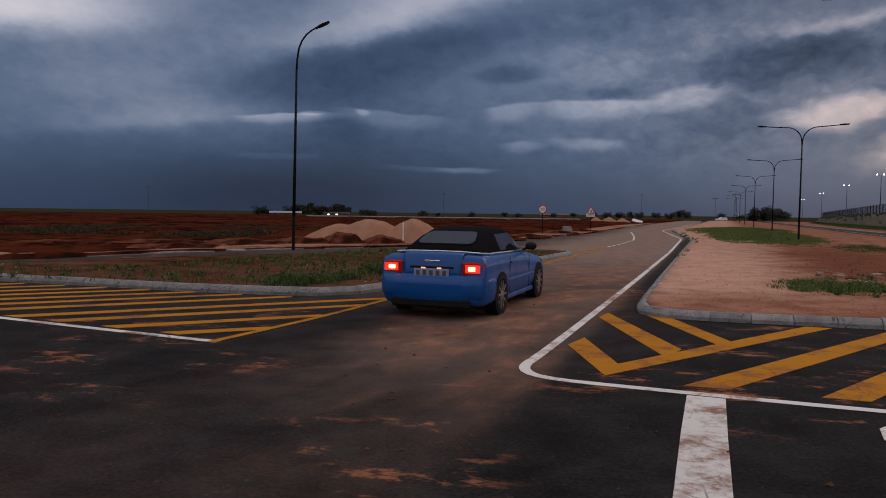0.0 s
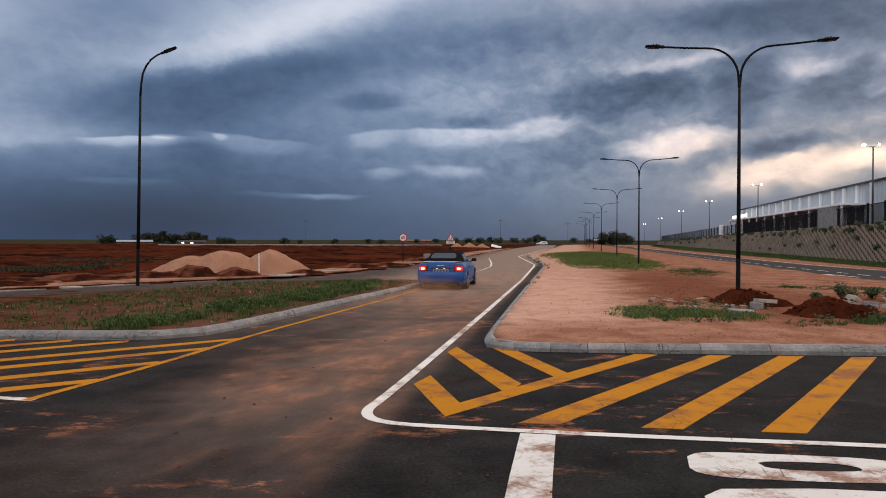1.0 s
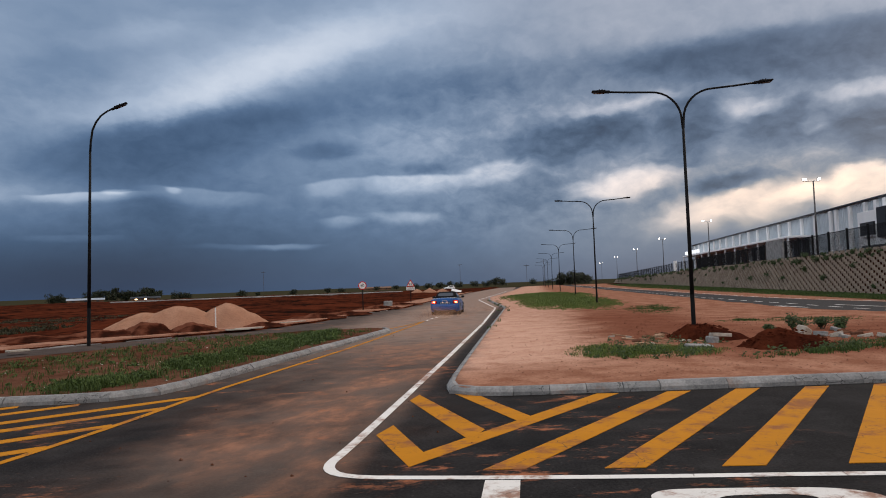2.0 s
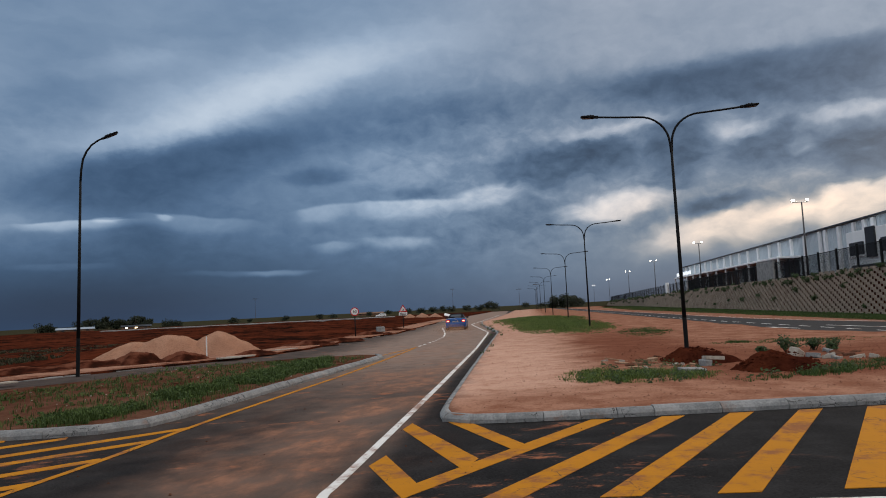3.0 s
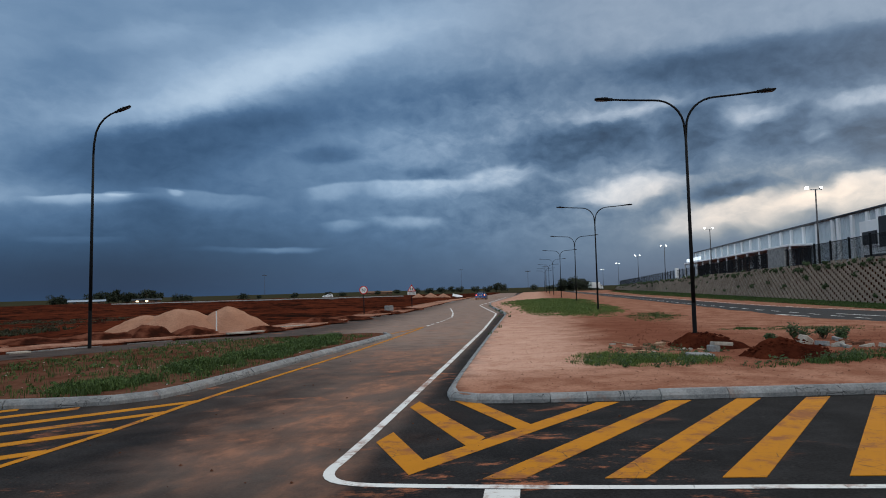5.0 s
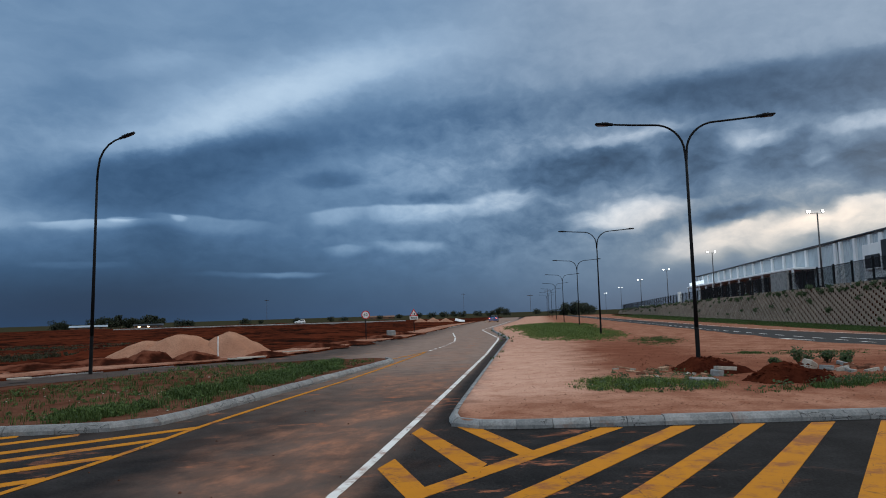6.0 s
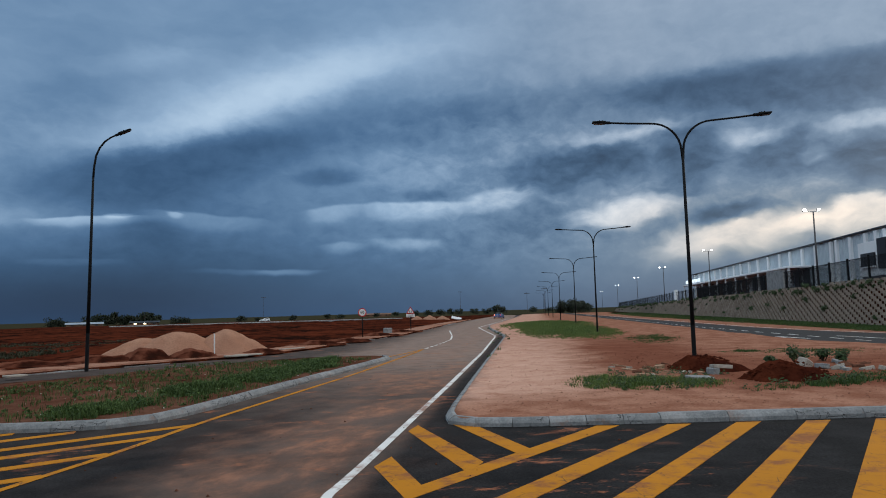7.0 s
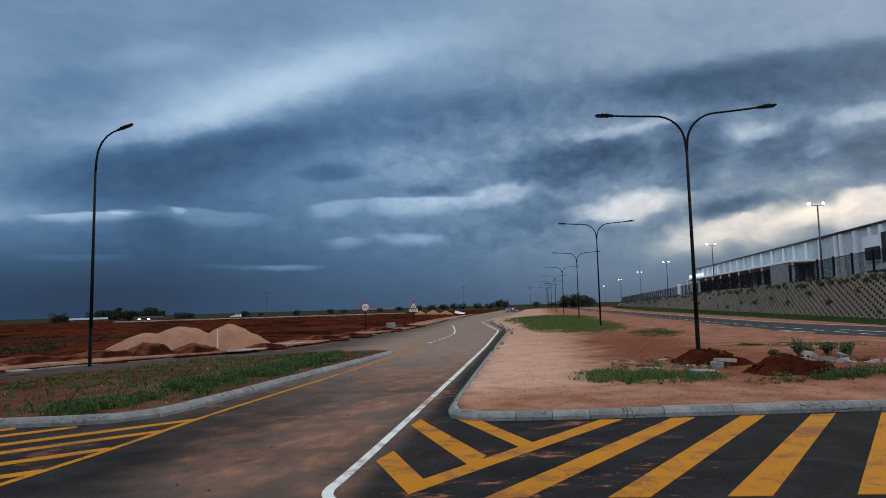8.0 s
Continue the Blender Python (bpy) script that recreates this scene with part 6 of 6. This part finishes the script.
def convertible():
    car = thing("convertible", (0, 0, 0), "blue convertible with closed black canvas roof and lit tail lamps", "car")
    part("body", loft([(r[0], body_half(*r[1:])) for r in smooth_sections(BODY, 2)]), CAR_BLUE, car, smooth=True)
    part("canvas_roof", loft([(r[0], roof_half(*r[1:])) for r in smooth_sections(ROOF, 2)]), CANVAS, car, "black canvas roof", smooth=True)
    part("windscreen", loft([(y, roof_half(wb, wt, zt)) for y, wb, wt, zt in ((1.482, 0.738, 0.545, 1.345), (1.72, 0.745, 0.62, 1.17), (2.0, 0.75, 0.70, 0.98))]), CAR_GLASS, car, "windscreen", smooth=True)
    # rear window, following the slope of the roof
    part("rear_window", plate_on(bmesh.new(), [(-0.40, -0.31, 1.135), (0.40, -0.31, 1.135), (0.46, -0.28, 1.147), (0.485, -0.20, 1.180), (0.455, 0.0, 1.258), (0.42, 0.12, 1.300), (0.36, 0.18, 1.321), (-0.36, 0.18, 1.321), (-0.42, 0.12, 1.300), (-0.455, 0.0, 1.258), (-0.485, -0.20, 1.180), (-0.46, -0.28, 1.147)], 0.012, (0, -0.36, 0.93)), CAR_GLASS, car, "rear window")
    for s in (1, -1):
        part("side_window", plate_on(bmesh.new(), [(s * 0.727, 0.42, 1.02), (s * 0.727, 1.62, 1.0), (s * 0.580, 1.38, 1.29), (s * 0.585, 0.50, 1.28)], 0.010, (s, 0, 0.42)), CAR_GLASS, car, "side window")
        bm = bmesh.new()
        tube(bm, [(s * 0.775, 1.9, 0.965), (s * 0.80, 1.0, 0.982), (s * 0.795, 0.2, 0.995), (s * 0.77, -0.35, 1.0), (s * 0.70, -0.58, 1.012)], 0.014, 6)
        part("chrome_strip", bm, CHROME, car, "chrome belt line")
        # wheel arches, doors and trim
        for y in (0.0, 2.65):
            bm = bmesh.new()
            bmesh.ops.create_cone(bm, cap_ends=True, segments=32, radius1=0.365, radius2=0.365, depth=0.20, matrix=Matrix.Translation((s * 0.795, y, 0.33)) @ Matrix.Rotation(math.pi / 2, 4, "Y"))
            part("wheel_arch", bm, BLACK_PLASTIC, car, "dark wheel arch")
        bm = bmesh.new()
        box(bm, s * 0.885 - 0.012, s * 0.885 + 0.012, 0.42, 2.2, 0.50, 0.545, 0.008)
        part("side_moulding", bm, CAR_BLUE, car)
        bm = bmesh.new()
        box(bm, s * 0.845 - 0.025, s * 0.845 + 0.025, 0.38, 2.26, 0.19, 0.27, 0.015)
        part("sill", bm, CAR_BLUE, car)
        bm = bmesh.new()
        box(bm, s * 0.876 - 0.018, s * 0.876 + 0.018, 0.62, 0.82, 0.80, 0.83, 0.01)
        part("door_handle", bm, CAR_BLUE, car)
        for y in (0.52, 1.86):
            bm = bmesh.new()
            box(bm, s * 0.884 - 0.004, s * 0.884 + 0.004, y - 0.004, y + 0.004, 0.30, 0.90)
            part("door_gap", bm, BLACK_PLASTIC, car)
        bm = bmesh.new()
        box(bm, s * 0.94 - 0.10, s * 0.94 + 0.10, 1.70, 1.82, 0.98, 1.11, 0.04)
        mirror = part("wing_mirror", bm, BLACK_PLASTIC, car, "black wing mirror")
        part("mirror_arm", tube(bmesh.new(), [(s * 0.78, 1.78, 0.97), (s * 0.88, 1.77, 1.02)], 0.025, 6), BLACK_PLASTIC, mirror)
        # tail lamps
        bm = bmesh.new()
        box(bm, s * 0.68 - 0.18, s * 0.68 + 0.18, -0.888, -0.74, 0.672, 0.885, 0.025)
        for v in bm.verts:
            if abs(v.co.x) > 0.78 and v.co.y < -0.8:
                v.co.y += 0.06
        lamp = part("tail_lamp", bm, LIGHT_RED, car, "lit red tail lamp")
        bm = bmesh.new()
        box(bm, s * 0.68 - 0.12, s * 0.68 + 0.12, -0.895, -0.887, 0.72, 0.845, 0.003)
        part("lit_ring", bm, LIGHT_GLOW, lamp)
        bm = bmesh.new()
        box(bm, s * 0.665 - 0.055, s * 0.665 + 0.055, -0.902, -0.894, 0.752, 0.812, 0.003)
        part("bulb", bm, LIGHT_CORE, lamp, "bright tail bulb")
        bm = bmesh.new()
        box(bm, s * 0.60 - 0.16, s * 0.60 + 0.16, 3.38, 3.50, 0.60, 0.72, 0.03)
        part("headlamp", bm, CAR_GLASS, car, "clear headlamp")
        part("exhaust_pipe", tube(bmesh.new(), [(s * 0.42, -0.70, 0.27), (s * 0.42, -0.95, 0.27)], 0.035, 12), BLACK_PLASTIC, car)
        part("plate_lamp", box(bmesh.new(), s * 0.13 - 0.035, s * 0.13 + 0.035, -0.902, -0.886, 0.772, 0.79), PLATE_LIGHT, car, "glowing plate lamp")
    bm = bmesh.new()
    tube(bm, [(-0.70, -0.58, 1.012), (-0.4, -0.66, 1.03), (0.0, -0.68, 1.035), (0.4, -0.66, 1.03), (0.70, -0.58, 1.012)], 0.014, 6)
    part("chrome_strip", bm, CHROME, car, "chrome strip behind the roof")
    part("rear_bumper", rear_bumper(), CAR_BLUE, car, "blue rear bumper with a ledge", smooth=True)
    part("lid_seam", boot_lid(0.505, 0.006), BLACK_PLASTIC, car)
    part("boot_lid", boot_lid(0.495, 0.013), CAR_BLUE, car, "blue boot lid", smooth=True)
    # black box below the bumper: the shade under the tail, put in as colour
    part("rear_diffuser", box(bmesh.new(), -0.66, 0.66, -0.955, -0.60, 0.17, 0.315, 0.03), BLACK_PLASTIC, car, "black lower bumper piece standing in for the shade under the tail")
    part("underbody", box(bmesh.new(), -0.72, 0.72, -0.55, 3.3, 0.14, 0.26, 0.02), BLACK_PLASTIC, car)
    part("plate_recess", box(bmesh.new(), -0.36, 0.36, -0.886, -0.84, 0.775, 0.808, 0.006), BLACK_PLASTIC, car)
    plate = part("number_plate", box(bmesh.new(), -0.29, 0.29, -0.900, -0.878, 0.635, 0.772, 0.004), PLATE_WHITE, car, "pale number plate")
    for k in range(5):
        x = -0.22 + 0.11 * k
        part("text_bar", box(bmesh.new(), x - 0.03, x + 0.03, -0.905, -0.8995, 0.665, 0.745), PLATE_BAR, plate)
    part("badge", box(bmesh.new(), -0.13, 0.13, -0.862, -0.838, 0.868, 0.902, 0.008), CHROME, car, "chrome badge")
    part("brake_light", box(bmesh.new(), -0.17, 0.17, -0.826, -0.79, 0.955, 0.975, 0.006), LIGHT_RED, car, "high brake light")
    part("roof_aerial", tube(bmesh.new(), [(0.0, -0.60, 1.0), (0.0, -0.62, 1.05)], 0.02, 6), BLACK_PLASTIC, car)
    wheels = [wheel(car, x, y, 0.325) for y in (0.0, 2.65) for x in (0.79, -0.79)]
    return car, wheels


PLATE_WHITE = surface("plate_white", (0.20, 0.24, 0.32), (0.28, 0.32, 0.40), 0.5, 8.0, 60.0, 0.05, 0.001)
PLATE_BAR = surface("plate_bar", (0.05, 0.06, 0.09), (0.09, 0.10, 0.13), 0.5, 8.0, 60.0, 0.05, 0.001)


def hatchback(label):
    car = thing("hatchback", (0, 0, 0), label, "car")
    rows = [(-0.75, 0.35, 0.70, 0.76, 0.90, 0.70, 0.92), (-0.65, 0.25, 0.80, 0.84, 0.95, 0.78, 0.97), (0.6, 0.2, 0.83, 0.86, 0.95, 0.8, 0.97), (2.0, 0.2, 0.83, 0.86, 0.92, 0.76, 0.95), (2.9, 0.22, 0.8, 0.84, 0.80, 0.68, 0.83), (3.2, 0.3, 0.62, 0.68, 0.6, 0.5, 0.62)]
    part("body", loft([(r[0], body_half(*r[1:])) for r in rows]), CAR_WHITE, car, smooth=True)
    roof = [(-0.62, 0.72, 0.60, 1.05), (-0.35, 0.74, 0.58, 1.42), (0.5, 0.74, 0.58, 1.47), (1.2, 0.74, 0.57, 1.42), (2.0, 0.74, 0.66, 0.98)]
    part("cabin", loft([(y, roof_half(a, b, c, 0.95)) for y, a, b, c in roof]), CAR_WHITE, car, smooth=True)
    for s in (1, -1):
        part("side_window", plate_on(bmesh.new(), [(s * 0.735, -0.25, 1.02), (s * 0.735, 1.6, 1.0), (s * 0.61, 1.15, 1.34), (s * 0.615, -0.2, 1.36)], 0.012, (s, 0, 0.4)), CAR_GLASS, car)
        part("tail_lamp", box(bmesh.new(), s * 0.66 - 0.1, s * 0.66 + 0.1, -0.765, -0.70, 0.68, 0.88, 0.01), LIGHT_RED, car)
        for y in (0.0, 2.5):
            wheel(car, s * 0.78, y, 0.30, 0.2)
    return car


def box_truck():
    t = thing("box_truck", (0, 0, 0), "white box truck far down the road", "truck")
    part("cargo_box", box(bmesh.new(), -1.15, 1.15, -1.6, 3.0, 0.85, 3.1, 0.06), CAR_WHITE, t)
    part("cab", loft([(3.1, [(0, 0.5), (1.0, 0.5), (1.0, 1.5), (0.95, 2.2), (0, 2.25)]), (4.2, [(0, 0.5), (1.0, 0.5), (1.0, 1.4), (0.92, 2.15), (0, 2.2)]), (4.9, [(0, 0.5), (0.95, 0.5), (0.95, 1.1), (0.9, 1.25), (0, 1.3)])]), CAR_WHITE, t)
    part("chassis", box(bmesh.new(), -0.5, 0.5, -1.5, 4.6, 0.45, 0.84), BLACK_PLASTIC, t)
    for s in (1, -1):
        part("side_window", box(bmesh.new(), s * 1.0 - 0.01, s * 1.0 + 0.01, 3.4, 4.1, 1.45, 1.95), CAR_GLASS, t)
        for y in (0.0, 3.9):
            wheel(t, s * 0.95, y, 0.42, 0.26)
    return t


blue_car, blue_wheels = convertible()
white_car = hatchback("white hatchback far off on the field road")
truck = box_truck()


# ---- dust raised by the car ----
def dust_build(n, b, where):
    b.inputs["Base Color"].default_value = (0.72, 0.41, 0.25, 1)
    b.inputs["Roughness"].default_value = 1.0
    b.inputs["Specular IOR Level"].default_value = 0.0
    # thick in the middle of the puff, fading to nothing at its rim and at its foot
    sep = n.add("ShaderNodeSeparateXYZ")
    n.link(where, sep.inputs[0])
    u, v = n.math("MULTIPLY", sep.outputs[0], 1 / 1.6), n.math("MULTIPLY_ADD", sep.outputs[2], 1 / 0.75, -0.20)
    q = n.math("SQRT", n.math("MULTIPLY_ADD", u, u, n.math("MULTIPLY", v, v)))
    shape = n.math("MULTIPLY", n.span(q, 0.92, 0.05), n.span(sep.outputs[2], 0.0, 0.16))
    n.put(b.inputs["Alpha"], n.math("MULTIPLY", shape, n.span(n.noise(where, 1.7, 5.0, 0.6), 0.30, 0.70, 0.03, 0.30)))


DUST = material("drifting_dust", dust_build)


def dust_puff(i):
    """A drifting puff of dust: one thin, bowed veil."""
    puff = thing("dust_puff", (0, 0, 0), "thin drifting puff of reddish dust behind the car", "dust", "dust puffs")
    bm = bmesh.new()
    grid = [[bm.verts.new((1.6 * (j / 8 - 1), 0.5 * noise.noise((0.3 * j, 0.5 * h, i * 3.7)), 0.92 * h / 5)) for j in range(17)] for h in range(6)]
    for a, b in zip(grid, grid[1:]):
        for j in range(16):
            bm.faces.new((a[j], a[j + 1], b[j + 1], b[j]))
    part("dust_veil", bm, DUST, puff, smooth=True)
    return puff


# how long each puff hangs behind the car, and how far to its side
puffs = [(dust_puff(i), lag, side) for i, (lag, side) in enumerate(((0.14, 0.1), (0.22, -0.6), (0.32, 0.6), (0.46, -0.2), (-0.10, 2.3)))]


# ---- what moves ----
def glide(rows, t):
    """A place on a smooth curve through rows of (t, x, y)."""
    k = max(i for i in range(len(rows) - 1) if rows[i][0] <= t or i == 0)
    p0, p1, p2, p3 = rows[max(k - 1, 0)], rows[k], rows[k + 1], rows[min(k + 2, len(rows) - 1)]
    f = min(1.0, max(0.0, (t - p1[0]) / (p2[0] - p1[0])))
    out = []
    for i in (1, 2):
        d = p2[0] - p1[0]
        m1 = (p2[i] - p0[i]) / (p2[0] - p0[0]) * d
        m2 = (p3[i] - p1[i]) / (p3[0] - p1[0]) * d
        out.append((2 * f ** 3 - 3 * f ** 2 + 1) * p1[i] + (f ** 3 - 2 * f ** 2 + f) * m1 + (-2 * f ** 3 + 3 * f ** 2) * p2[i] + (f ** 3 - f ** 2) * m2)
    return out


DRIVE = [(0.0, -0.54, 11.90), (0.5, 0.93, 18.8), (1.0, 2.50, 26.9), (1.5, 4.15, 35.3), (3.0, 9.2, 62.0), (3.5, 11.2, 74.5), (4.0, 13.45, 91.0), (4.5, 16.4, 106.5), (6.0, 24.4, 140.0), (6.5, 26.6, 148.4), (7.0, 28.7, 155.0), (8.0, 33.0, 167.0)]


def motions():
    rows, places = [], []
    for k in range(81):
        t = k / 10
        x, y = glide(DRIVE, t)
        a, b = glide(DRIVE, max(0.0, t - 0.05)), glide(DRIVE, min(8.0, t + 0.05))
        heading = -math.degrees(math.atan2(b[0] - a[0], b[1] - a[1]))
        rows.append((t, pose(x, y, 0.0, 0, 0, heading)))
    walk(blue_car, rows)
    spin, last, turns = 0.0, glide(DRIVE, 0.0), [(0.0, 0.0)]
    for k in range(1, 241):
        x, y = glide(DRIVE, k / 30)
        spin += min(1.45, math.hypot(x - last[0], y - last[1]) / 0.325)
        last = (x, y)
        turns.append((k / 30, spin))
    for w in blue_wheels:
        at = w.matrix_basis.translation.copy()
        walk(w, [(t, Matrix.Translation(at) @ Matrix.Rotation(-s, 4, "X")) for t, s in turns])
    for puff, lag, side in puffs:
        trail = []
        for k in range(33):
            t = k / 4
            # the dust rises once the wheels have passed
            x, y = glide(DRIVE, min(8.0, max(0.0, t - min(lag, 0.02 + 0.6 * t))))
            rise = min(1.0, 0.35 + t / 0.4)
            trail.append((t, pose(x + side * 0.97, y - side * 0.22, 0.01 - 0.6 * (1.0 - rise), 0, 0, -12.5)))
        walk(puff, trail)
    walk(white_car, [(t, pose(x, y, -0.12, 0, 0, 97)) for t, x, y in ((0.0, 62.0, 262.0), (1.5, 42.0, 264.0), (3.0, 8.0, 267.0), (4.5, -10.0, 269.0), (6.5, -32.0, 271.0), (8.0, -50.0, 273.0))])
    walk(truck, [(t, pose(x, y, -0.05, 0, 0, -62)) for t, x, y in ((0.0, 151.0, 601.0), (1.5, 128.0, 483.0), (3.0, 99.5, 356.0), (4.0, 84.5, 290.0), (4.5, 84.0, 276.0), (6.0, 112.0, 285.0), (8.0, 150.0, 300.0))])


motions()
